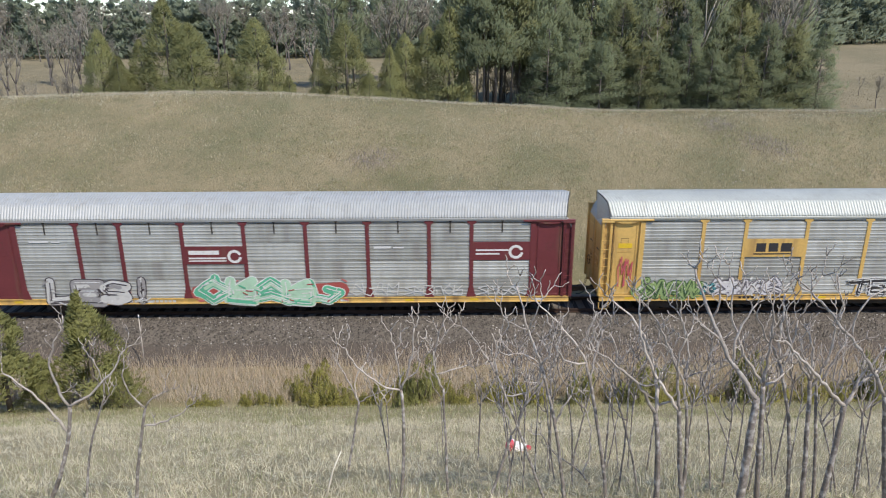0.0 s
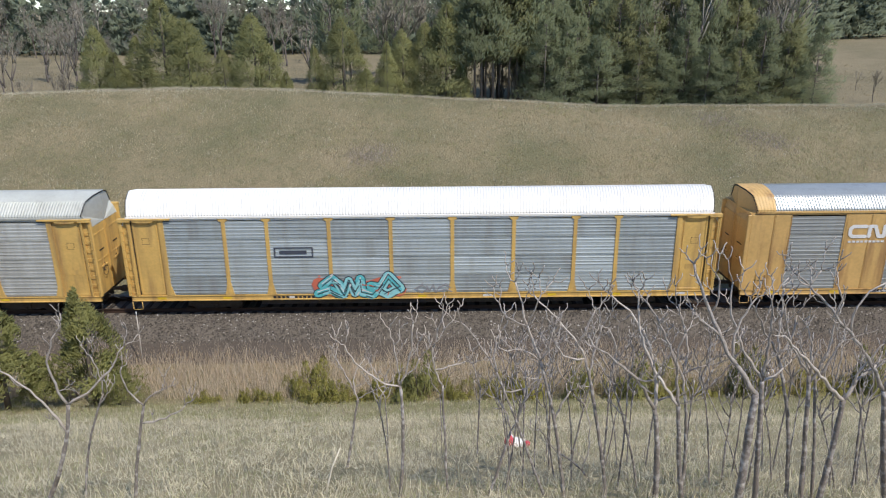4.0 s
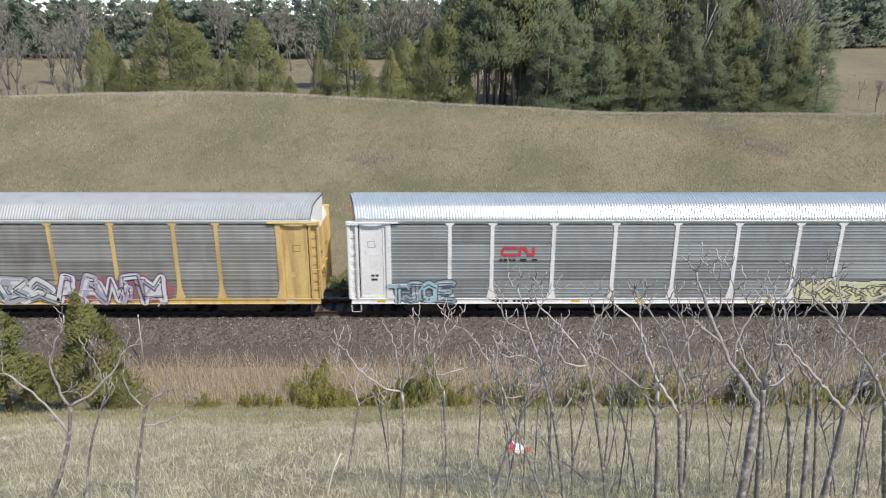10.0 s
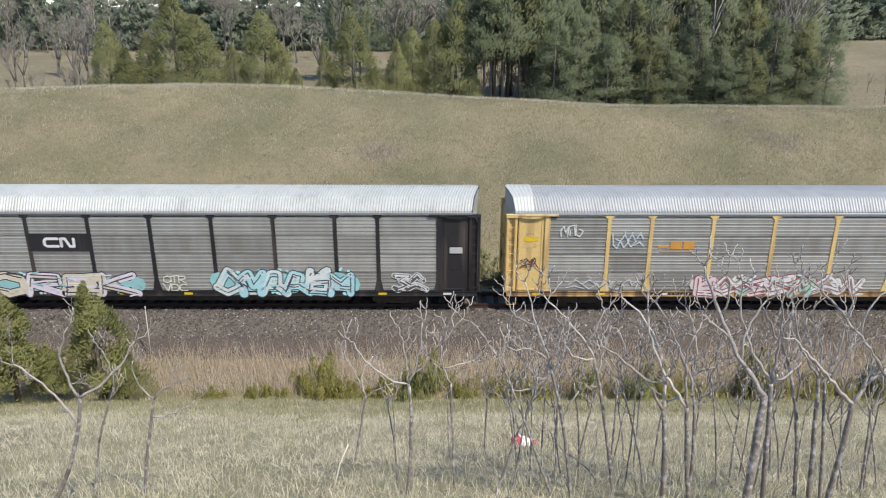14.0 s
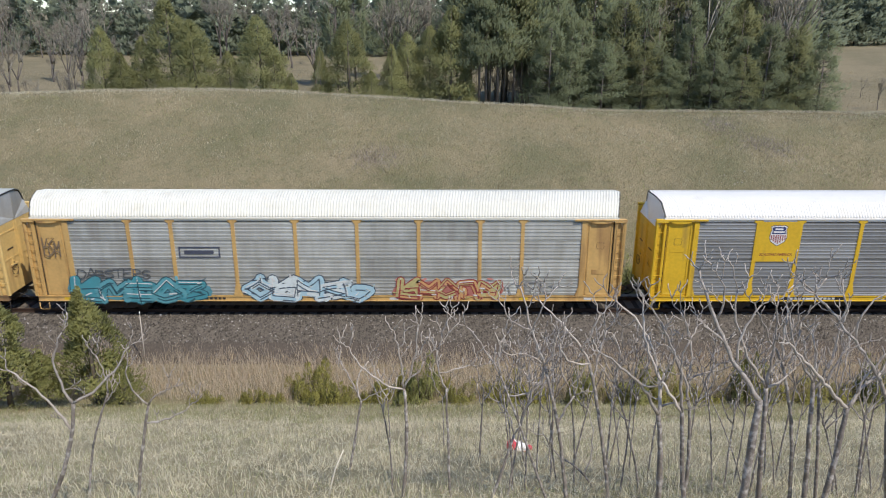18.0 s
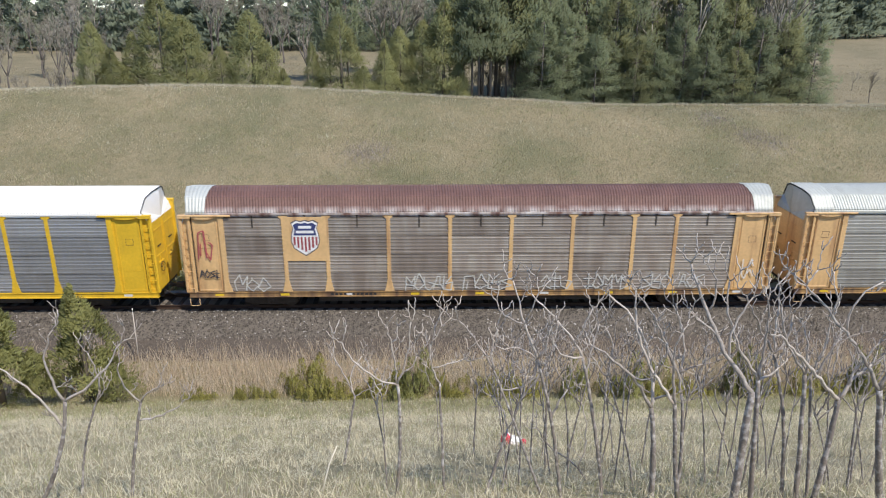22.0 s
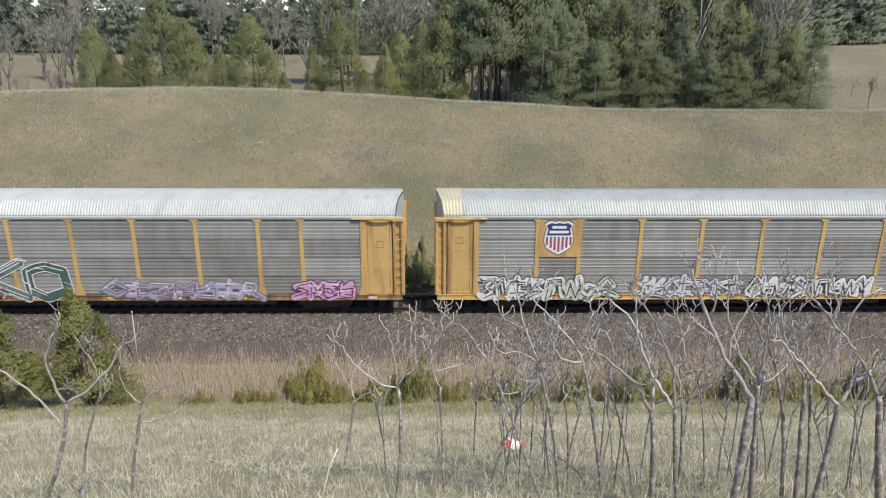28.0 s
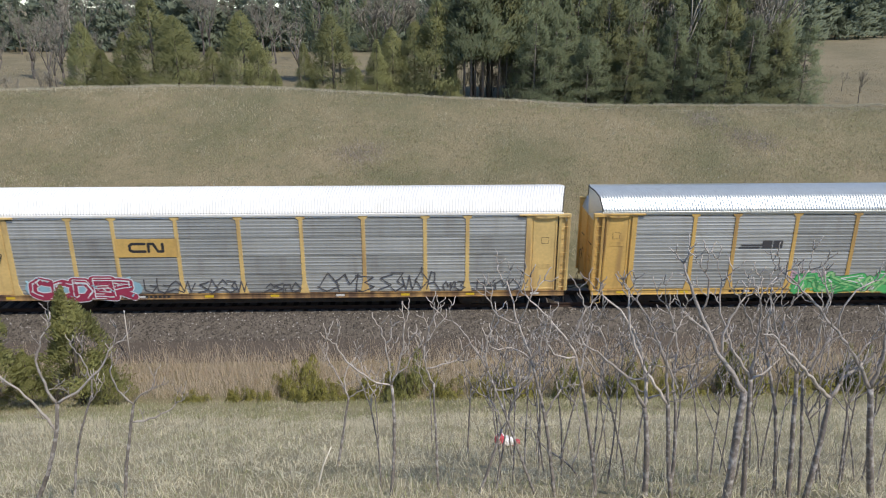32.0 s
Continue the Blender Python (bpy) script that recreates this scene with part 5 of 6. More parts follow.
blades("slope_grass", *scatter(70000, 1, 5.0, 25.2, 0.74, 0.2, 0.85), 0.22, 0.009, 0.97, 11, M_GRASS, "matted dry straw grass on the near slope", "grass")
blades("slope_thatch", *scatter(36000, 9, 5.0, 20.0, 0.74, 0.12, 0.8), 0.24, 0.010, 1.0, 19, M_STRAW, "bleached straw lying flat on the near slope", "grass", flat=0.75)
blades("tall_grass", *scatter(4200, 2, 5.0, 20.0, 0.74, 0.12, 0.8), 0.46, 0.008, 0.7, 12, M_GRASS, "tall dry grass stalks on the near slope", "grass")
blades("green_grass", *scatter(36000, 3, 6.0, 25.0, 0.74, 0.35, 0.85, 0.12), 0.16, 0.010, 0.85, 13, M_GREEN, "new green grass between the straw", "grass")
_x, _y = scatter(56000, 4, 15.5, 25.3, 0.74, 0.3)
_k = _y > 18.5 + 0.12 * np.abs(_x + 4) + np.array([2.6 * noise.noise((float(a) * 0.4, float(b) * 0.4, 3)) for a, b in zip(_x, _y)])
blades("young_grass", _x[_k], _y[_k], 0.18, 0.014, 0.85, 23, M_GREEN, "soft green grass at the foot of the near slope", "grass")


def reed_places(n, seed, y0, y1):
    """Places along the ditch; the far edge is ragged."""
    rnd = np.random.RandomState(seed)
    x, y = rnd.uniform(-24, 24, n), rnd.uniform(y0, y1 + 0.7, n)
    edge = y1 + np.array([0.45 * noise.noise((float(a) * 0.5, 0, seed)) + 0.35 * noise.noise((float(a) * 2.3, 4, seed)) for a in x]) + rnd.normal(0, 0.14, n)
    return x[y < edge], y[y < edge]


blades("reeds", *reed_places(42000, 5, 25.3, 28.7), 0.76, 0.014, 0.5, 14, M_REED, "dead brown reeds in the trackside ditch", "reeds")
blades("toe_grass", *reed_places(3200, 6, 28.4, 29.3), 0.38, 0.012, 0.7, 15, M_REED, "dead weeds at the foot of the ballast", "weeds")


def hill_places(n, seed, y0, y1):
    rnd = np.random.RandomState(seed)
    y = rnd.uniform(y0, y1, n // 9)
    x = rnd.uniform(-1, 1, n // 9) * (0.68 * y + 3)
    i = rnd.randint(0, n // 9, n)
    wide = np.where(rnd.uniform(0, 1, n) < 0.25, 0.12, 0.42)
    return x[i] + rnd.normal(0, 1, n) * wide, y[i] + rnd.normal(0, 1, n) * wide


blades("hill_grass", *hill_places(110000, 7, 39, 60), 0.24, 0.032, 0.75, 16, M_GRASS_FAR, "short dry grass on the far slope", "grass", plain=True)
for _m, _seed, _cut, _label in ((M_CREST, 71, 0.02, "pale straw tussocks on the far slope"), (M_GREEN, 72, 0.12, "greener tufts on the far slope")):
    _x, _y = hill_places(60000, _seed, 39, 60)
    _k = np.array([noise.noise((float(a) * 0.13, float(b) * 0.3, _seed)) + 0.6 * noise.noise((float(a) * 0.5, float(b) * 0.8, _seed)) for a, b in zip(_x, _y)]) > _cut
    blades("hill_tussocks", _x[_k], _y[_k], 0.27, 0.032, 0.7, _seed + 5, _m, _label, "grass", plain=True)
_rnd = np.random.RandomState(61)
_c = np.array([(-4.9, 49.3), (-3.9, 49.6), (23.5, 51.2), (24.8, 50.4), (21.5, 53.5)])[_rnd.randint(0, 5, 5200)]
blades("bare_thatch", _c[:, 0] + _rnd.normal(0, 0.9, 5200), _c[:, 1] + _rnd.normal(0, 0.75, 5200), 0.26, 0.04, 0.9, 62, M_THATCH, "worn greyish patches of thatch on the far slope", "grass", plain=True)
blades("meadow_grass", *hill_places(26000, 18, 62, 100), 0.3, 0.05, 0.75, 18, M_GRASS_FAR, "dry hay grass on the meadow beyond the crest", "grass", plain=True)
# the bright line of lit tips comes from the paler blade colour
blades("crest_grass", *hill_places(36000, 8, 58.3, 60.2), 0.32, 0.03, 0.5, 17, M_CREST, "dry grass along the crest of the far slope", "grass", plain=True)


# ---- trees ----
def sprays(n, place, size, seed, droop=0.3, slim=0.5, soft=0.75):
    """Leaf clumps: small bent pairs of triangles at the places that place(rnd) gives with an outward way. The clumps of
    a bough share the light of its rounded outside: their normals lean outwards by soft."""
    rnd = random.Random(seed)
    pts = [place(rnd) for _ in range(n)]
    r = np.random.RandomState(seed)
    p = np.array([q[0] for q in pts])
    out = np.array([q[1] for q in pts], float)
    out /= np.linalg.norm(out, axis=1)[:, None]
    d = out + np.stack([r.uniform(-0.6, 0.6, n), r.uniform(-0.6, 0.6, n), r.uniform(-0.4, 0.7, n) - droop * 0.3], 1)
    d /= np.linalg.norm(d, axis=1)[:, None]
    s = np.cross(d, r.uniform(-1, 1, (n, 3)))
    s /= np.linalg.norm(s, axis=1)[:, None] + 1e-9
    le = (size * r.uniform(0.6, 1.4, n))[:, None]
    up = np.cross(d, s)
    flip = np.where((up * out).sum(1) < 0, -1.0, 1.0)[:, None]
    s, up = s * flip, up * flip
    a, b, c = p - s * le * slim * 0.5, p + s * le * slim * 0.5, p + d * le
    m = p + d * le * 0.5 + up * le * 0.16
    v = np.stack([a, b, c, m], 1).reshape(-1, 3)
    k = np.arange(n) * 4
    t = np.stack([np.stack([k, k + 3, k + 2], 1), np.stack([k + 1, k + 2, k + 3], 1)], 1)
    # each face looks outwards, like its bough
    f = v[t]
    g = np.cross(f[:, :, 1] - f[:, :, 0], f[:, :, 2] - f[:, :, 0])
    bad = (g * out[:, None]).sum(2) < 0
    t[bad] = t[bad][:, [0, 2, 1]]
    nrm = out * soft + up * (1 - soft)
    nrm /= np.linalg.norm(nrm, axis=1)[:, None]
    return v, t.reshape(-1, 3), np.repeat(nrm, 4, 0)


def cedar_meshes(h, r, n, seed, size=0.26, fat=1.0, rag=0.15, lobe=90):
    """A columnar cedar: trunk and an uneven, ragged cone of sprays in lobes."""
    rnd0 = random.Random(seed)
    lobes = [(rnd0.uniform(0.1, 0.95) ** 1.1, rnd0.uniform(0, 6.283), rnd0.uniform(0.97 - rag, 0.97 + rag)) for _ in range(lobe)]

    def place(rnd):
        f, a, k = rnd.choice(lobes)
        f = min(0.99, max(0.02, f + rnd.gauss(0, 0.035)))
        a += rnd.gauss(0, 0.33)
        prof = r * (1 - f) ** (0.75 * fat) * (0.6 + 0.4 * min(1, f / 0.12)) * k
        q = prof * (rnd.uniform(0.35, 1.0) ** 0.5)
        return Vector((q * math.cos(a), q * math.sin(a), 0.05 * h + f * 0.95 * h + rnd.uniform(-0.1, 0.1))), (math.cos(a) * 0.7, math.sin(a) * 0.7, 0.75)
    v, t, nr = sprays(n, place, size, seed, soft=0.88)
    # the leader
    trunk = tubes("trunk", [[(0, 0, -0.3, 0.04 * r + 0.05), (0.03, 0, h * 0.5, 0.03 * r + 0.02), (0, 0.02, h * 0.96, 0.01)]], 6)
    return trunk, mesh_fast("crown", v, t, nr)


def pine_meshes(h, r, n, seed, bare=0.25):
    """A plantation pine: a straight bole, drooping limbs in whorls and needle tufts."""
    rnd0 = random.Random(seed)
    limbs = []
    z = h * bare
    while z < h * 0.98:
        for k in range(rnd0.randint(3, 5)):
            f = (z / h - bare) / (1 - bare)
            le = r * (1 - f) ** 0.55 * rnd0.uniform(0.6, 1.2) + 0.2
            limbs.append((z + rnd0.uniform(-0.15, 0.15), rnd0.uniform(0, 6.283), le))
        z += rnd0.uniform(0.35, 0.6)
    paths = [[(0, 0, -0.4, 0.12), (0.05, 0.03, h * 0.4, 0.1), (0, 0, h * 0.97, 0.03)]]
    for z, a, le in limbs:
        paths.append([(0, 0, z, 0.03), (le * 0.6 * math.cos(a), le * 0.6 * math.sin(a), z + 0.12 * le, 0.02), (le * math.cos(a), le * math.sin(a), z + 0.05 * le, 0.008)])

    def place(rnd):
        z, a, le = rnd.choice(limbs)
        q = le * rnd.uniform(0.42, 1.1)
        a += rnd.gauss(0, 0.21)
        return Vector((q * math.cos(a), q * math.sin(a), z + 0.1 * q + rnd.gauss(0, 0.27))), (math.cos(a) * 0.55, math.sin(a) * 0.55, 0.65)
    v, t, nr = sprays(n, place, 0.27 if n > 6000 else 0.36 if n > 3000 else 0.56, seed, 0.2, 0.45, 0.9)
    return tubes("trunk", paths[:1], 7), tubes("limb_whorls", paths[1:], 4), mesh_fast("crown", v, t, nr)


def branching(rnd, start, way, length, radius, depth, spread, out, curl=0.25, seg=4, kids=(2, 3), upward=0.2, ratio=0.68):
    """Recursive limbs as tubes; out collects paths by their depth."""
    p, d = Vector(start), Vector(way).normalized()
    path = [(*p, radius)]
    for i in range(seg):
        d = (d + Vector((rnd.gauss(0, curl), rnd.gauss(0, curl), rnd.gauss(0, curl) + upward * 0.3)) * 0.55).normalized()
        p = p + d * length / seg
        path.append((*p, radius * (1 - 0.4 * (i + 1) / seg)))
    out.setdefault(depth, []).append(path)
    if depth <= 0:
        return
    for k in range(rnd.randint(*kids)):
        q = Vector((rnd.gauss(0, 1), rnd.gauss(0, 1), rnd.gauss(0, 1)))
        q = (q - q.dot(d) * d).normalized()
        at = path[-1] if k < 2 else path[rnd.randint(max(1, seg - 2), seg)]
        branching(rnd, at[:3], d + q * spread * rnd.uniform(0.6, 1.2) + Vector((0, 0, upward)), length * ratio * rnd.uniform(0.75, 1.2), radius * 0.62, depth - 1, spread, out, curl, max(2, seg - 1), kids, upward, ratio)


def bare_tree_meshes(h, seed, depth=5):
    rnd = random.Random(seed)
    out = {}
    branching(rnd, (0, 0, -0.3), (rnd.gauss(0, 0.05), rnd.gauss(0, 0.05), 1), h * 0.36, h * 0.014 + 0.03, depth, 0.55, out, 0.12, 4, (2, 4), 0.3, 0.72)
    top = max(out)
    return tubes("trunk", out[top] + out[top - 1], 6), tubes("crown", [p for k in out if k < top - 1 for p in p_list(out[k], k < 2)], 3)


def p_list(paths, coarse):
    return [[(x, y, z, max(r, 0.0065)) for x, y, z, r in ((p[0], p[-1]) if coarse else p)] for p in paths]


def plant(name, meshes, mats, names, x, y, label, category, group, turn=0.0, scale=1.0, z=None):
    e = new(name)
    e.matrix_basis = Matrix.LocRotScale((x, y, height(x, y) if z is None else z), Euler((0, 0, turn)), (scale, scale, scale))
    for me, m, nm in zip(meshes, mats, names):
        put(nm, me, m, e)
    return tagged(e, label, category, group)


random.seed(21)
CEDARS = [cedar_meshes(8.0, 2.4, 10000, 30 + i, 0.2, f, 0.27, 125) for i, f in enumerate((1.0, 1.15, 0.88))]


def hill_cedar(x, y, h, r):
    """A cedar behind the crest, h metres tall and r metres out at its foot."""
    e = plant("cedar_tree", random.choice(CEDARS), (M_BARK, M_CEDAR), ("trunk", "crown"), x, y, "olive green cedar standing behind the grassy crest", "tree", "cedars behind the crest", random.uniform(0, 6))
    e.scale = (r / 1.75, r / 1.75, h / 7.4)


for _x, _y, _h, _r in ((-31.1, 68, 6.4, 1.7), (-29.1, 67, 4.1, 1.6), (-27.7, 69, 5.3, 1.6), (-25.1, 69, 8.6, 2.8), (-22.5, 67.5, 6.6, 2.3), (-19.3, 67.5, 4.1, 1.2), (-16.5, 68, 7.1, 2.4), (-15.1, 67.5, 4.6, 1.3), (-13.5, 67, 2.5, 0.7)):
    hill_cedar(_x, _y, _h, _r)
for _x, _y, _h, _r in ((-8.3, 68, 7.1, 2.3), (-10.8, 67, 4.7, 0.8), (-6.1, 67, 3.0, 1.1), (-4.2, 67.5, 5.3, 1.3), (-2.8, 69, 6.4, 1.8), (-0.7, 69, 6.9, 1.8), (1.3, 68, 8.7, 2.3), (2.6, 67, 4.2, 1.1)):
    hill_cedar(_x, _y, _h, _r)

PINES = [pine_meshes(11.0, 2.6, 7500, 50 + i, b) for i, b in enumerate((0.4, 0.12, 0.06, 0.03))]
MID_PINES = [pine_meshes(11.0, 2.7, 3800, 56 + i, b) for i, b in enumerate((0.42, 0.2, 0.1))]
BACK_PINES = [pine_meshes(11.0, 2.6, 1500, 60 + i, b) for i, b in enumerate((0.3, 0.15, 0.1))]


def pine_at(x, y, row, scale, wide=1.0):
    k = random.choice((0, 1, 2) if x > 9.5 else (0, 0, 0))
    kind = (PINES[1 + k] if x > 9.5 else PINES[0]) if row == 0 else MID_PINES[k] if row == 1 else BACK_PINES[k]
    plant("pine_tree", kind, (M_BARK, M_BARK, M_PINE_Y if random.random() < 0.3 else M_PINE), ("trunk", "limb_mass", "crown"), x, y, "dark green pine in the plantation behind the crest", "tree", "pines of the plantation", random.uniform(0, 6), scale).scale = (max(scale, 0.85) * wide, max(scale, 0.85) * wide, scale)


# a low, uneven front of young pines, and taller rows behind it
for _i in range(20):
    _x = 9.8 + 1.33 * _i + random.uniform(-0.6, 0.6)
    pine_at(_x, 65.6 + random.uniform(-0.9, 1.2), 0, random.uniform(0.45, 0.8))
for _x in (3.2, 3.9, 4.6, 5.0, 5.7, 6.4, 7.2, 8.1, 8.9, 9.9):
    pine_at(_x, 68.0 + random.uniform(-1.0, 2.5), 1, random.uniform(0.95, 1.2))
for _i in range(14):
    pine_at(10.5 + 1.85 * _i + random.uniform(-0.8, 0.8), 69.5 + random.uniform(-1.0, 1.2), 1, random.uniform(0.75, 1.15))
for _row in range(2):
    for _i in range(17):
        _x = 2.6 + _i * 2.3 + random.uniform(-0.9, 0.9)
        if _x < 36.5:
            pine_at(_x, 73.5 + 3.6 * _row + random.uniform(-1.1, 1.1), 2, random.uniform(0.95, 1.3))
for _x, _y, _s in ((-11.0, 80, 1.0), (-9.2, 82, 0.95), (-6.0, 90, 0.95), (-4.2, 83, 0.9)):
    pine_at(_x, _y, 2, _s)

BARES = [bare_tree_meshes(8.5, 70 + i) for i in range(5)]


def bare_at(x, y, s, label):
    plant("bare_tree", random.choice(BARES), (M_BARK, M_TWIG), ("trunk", "crown"), x, y, label, "tree", "bare trees", random.uniform(0, 6), s)


for _i in range(36):
    _x = random.uniform(-74, 8)
    bare_at(_x, random.uniform(108, 130), random.uniform(0.75, 1.1), "leafless grey tree at the edge of the woods")
for _i in range(16):
    bare_at(random.uniform(-52, -34.5), random.uniform(66, 96), random.uniform(0.3, 0.85), "leafless grey tree beside the cedars")
for _i in range(6):
    bare_at(random.uniform(12, 36), random.uniform(70, 80), random.uniform(1.3, 1.7), "leafless grey tree among the pines")
for _i in range(30):
    bare_at(random.uniform(3.0, 10.5), random.uniform(69, 76), random.uniform(0.3, 0.5), "leafless undergrowth below the pines")
for _i in range(12):
    bare_at(random.uniform(-44, -33), random.uniform(63, 78), random.uniform(0.16, 0.34), "low leafless brush beside the cedars")
for _x, _y, _s in ((22.0, 68.5, 1.45), (24.6, 67.6, 1.6), (31.8, 68.0, 1.35), (-12.0, 72.0, 0.95), (-22.4, 104.0, 1.1), (-20.0, 100.0, 0.95), (-17.5, 103.0, 1.0), (-36.4, 80.0, 1.3), (-3.6, 78.0, 1.2), (-1.5, 80.0, 1.15), (-5.0, 82.0, 1.1)):
    bare_at(_x, _y, _s, "tall leafless tree standing among the conifers")


def far_woods(n, seed):
    """The distant pine woods as one mass: trunks and ragged crowns of needle clumps, branched to the ground."""
    rnd = random.Random(seed)
    vs, ts, ns, k = [], [], [], 0
    for i in range(5):
        limbs = [(random.Random(i * 99 + j).uniform(0.02, 0.98), random.Random(i * 77 + j).uniform(0, 6.283)) for j in range(40)]

        def place(r):
            f, a = r.choice(limbs)
            f = max(0.0, f + r.gauss(0, 0.012))
            q = 1.75 * max(0.02, 1.02 - f) ** 0.6 * r.uniform(0.2, 1.05)
            a += r.gauss(0, 0.22)
            return Vector((q * math.cos(a), q * math.sin(a), f * 8.0 + 0.1 * q)), (math.cos(a) * 0.6, math.sin(a) * 0.6, 0.5)
        v, t, nr = sprays(380, place, 0.62, 400 + i, 0.2, 0.6, 0.85)
        trunk = np.array([(-0.09, 0, -0.5), (0.09, 0, -0.5), (0, 0.12, -0.5), (0, 0.03, 7.6)], float)
        v = np.concatenate([v, trunk])
        m = len(v) - 4
        vs.append(v)
        ns.append(np.concatenate([nr, np.array([(0, -1, 0.1)] * 4)]))
        ts.append(np.concatenate([t, np.array([(m, m + 1, m + 3), (m + 1, m + 2, m + 3), (m + 2, m, m + 3)])]))
    V, T, N = [], [], []
    for i in range(n):
        x = -95 + 205 * (i + rnd.random()) / n
        y = 119 + 26 * rnd.random() ** 1.3 + max(0, x - 50) * 0.4
        s, c = rnd.uniform(1.06, 1.17) + (0.08 if x > 8 else 0.0), rnd.randrange(5)
        a = rnd.uniform(0, 6.283)
        rot = np.array([(math.cos(a), -math.sin(a), 0), (math.sin(a), math.cos(a), 0), (0, 0, 1)])
        V.append((vs[c] @ rot.T) * np.array([1.35 * s, 1.35 * s, s]) + np.array([x, y, height(x, y)]))
        N.append(ns[c] @ rot.T)
        T.append(ts[c] + k)
        k += len(vs[c])
    tagged(put("far_woods", mesh_fast("far_woods", np.concatenate(V), np.concatenate(T), np.concatenate(N)), M_WOODS), "distant dark green pine woods behind the meadow", "woods", kind="stuff")


far_woods(440, 9)
bare_at(45.8, 74, 0.36, "small leafless tree on the meadow")
bare_at(48.5, 82, 0.3, "small leafless tree on the meadow")

# near cedars and the low junipers at the foot of the near slope
NEAR_CEDAR = cedar_meshes(4.4, 1.35, 9000, 90, 0.14, 1.05, 0.45, 42)
for _x, _y, _h, _r in ((-13.4, 24.7, 4.75, 1.3), (-12.6, 24.9, 2.2, 0.8), (-16.0, 23.4, 4.3, 1.45), (-14.9, 23.9, 2.3, 0.8), (-17.4, 22.6, 4.9, 1.3)):
    e = plant("cedar_tree", NEAR_CEDAR, (M_BARK, M_CEDAR_NEAR), ("trunk", "crown"), _x, _y, "young olive green cedar at the foot of the near slope", "tree", "young cedars", random.uniform(0, 6))
    e.scale = (_r / 1.12, _r / 1.12, _h / 4.2)


def bush_meshes(seed):
    rnd0 = random.Random(seed)
    lobes = [(rnd0.gauss(0, 0.55), rnd0.gauss(0, 0.3), rnd0.uniform(0.3, 1.15), rnd0.uniform(0.14, 0.4)) for _ in range(14)]

    def place(rnd):
        x, y, h, w = rnd.choice(lobes)
        f = rnd.uniform(0.02, 1)
        a = rnd.uniform(0, 6.283)
        q = w * (1 - f * 0.8) * rnd.uniform(0.3, 1) ** 0.5
        return Vector((x + q * math.cos(a), y + q * math.sin(a), f * h * 0.95)), (math.cos(a) * 0.5, math.sin(a) * 0.5, 0.8)
    v, t, nr = sprays(2600, place, 0.115, seed)
    stems = tubes("stem_base", [[(x * 0.3, y * 0.3, -0.1, 0.02), (x, y, h * 0.6, 0.012), (x, y, h * 0.85, 0.006)] for x, y, h, w in lobes], 4)
    return stems, mesh_fast("crown", v, t, nr)


BUSHES = [bush_meshes(100 + i) for i in range(3)]
for _x, _w, _h in ((-9.4, 0.9, 0.6), (-7.6, 0.7, 0.7), (-6.7, 0.9, 0.55), (-5.4, 1.5, 1.15), (-4.6, 2.1, 1.45), (-3.7, 1.1, 0.8), (-2.7, 1.1, 0.6), (-1.8, 1.4, 1.3), (-0.6, 2.1, 2.0), (0.5, 0.9, 1.0), (1.1, 1.4, 0.6), (2.3, 1.4, 0.8), (3.4, 1.4, 1.4),
                   (4.4, 0.9, 0.6), (5.7, 1.4, 1.8), (7.1, 0.9, 0.8), (8.3, 2.1, 1.6), (9.4, 1.2, 0.9), (10.8, 1.4, 0.6), (12.4, 1.6, 2.6), (13.4, 0.9, 0.9), (14.5, 1.2, 0.8), (15.3, 1.4, 0.9), (16.4, 1.4, 0.9), (17.7, 1.6, 2.4)):
    e = plant("juniper_bush", random.choice(BUSHES), (M_BARK, M_JUNIPER if _h < 1.5 else M_CEDAR_NEAR), ("stem_base", "crown"), _x, 25.2 + random.uniform(-0.15, 0.25), "low yellow-green juniper bush before the reeds" if _h < 1.5 else "dark green cedar bush before the reeds", "bush", "junipers along the ditch", random.uniform(0, 6))
    e.scale = (_w / 1.5, _w / 1.9, _h / 1.12)


# ---- the leafless sumac thicket ----
def arc(rnd, p, a0, a1, length, r0, r1, depth_way, wobble=7.0):
    """A limb from p that starts a0 degrees off the upright (to +x) and bends to a1, as a list of (x, y, z, radius)."""
    n = max(4, int(length / 0.09))
    path, q = [(*p, r0)], Vector(p)
    side = rnd.choice((-1, 1))
    for i in range(n):
        w = side * rnd.uniform(0.3, 1.4) * wobble
        side = -side if rnd.random() < 0.75 else side
        a = radians(a0 + (a1 - a0) * (i + 0.5) / n + w)
        q = q + Vector((math.sin(a), depth_way, math.cos(a))).normalized() * length / n
        r = r0 + (r1 - r0) * (i + 1) / n
        path.append((*q, r * (1.0 + (0.12 if rnd.random() < 0.25 else 0.0))))
    return path


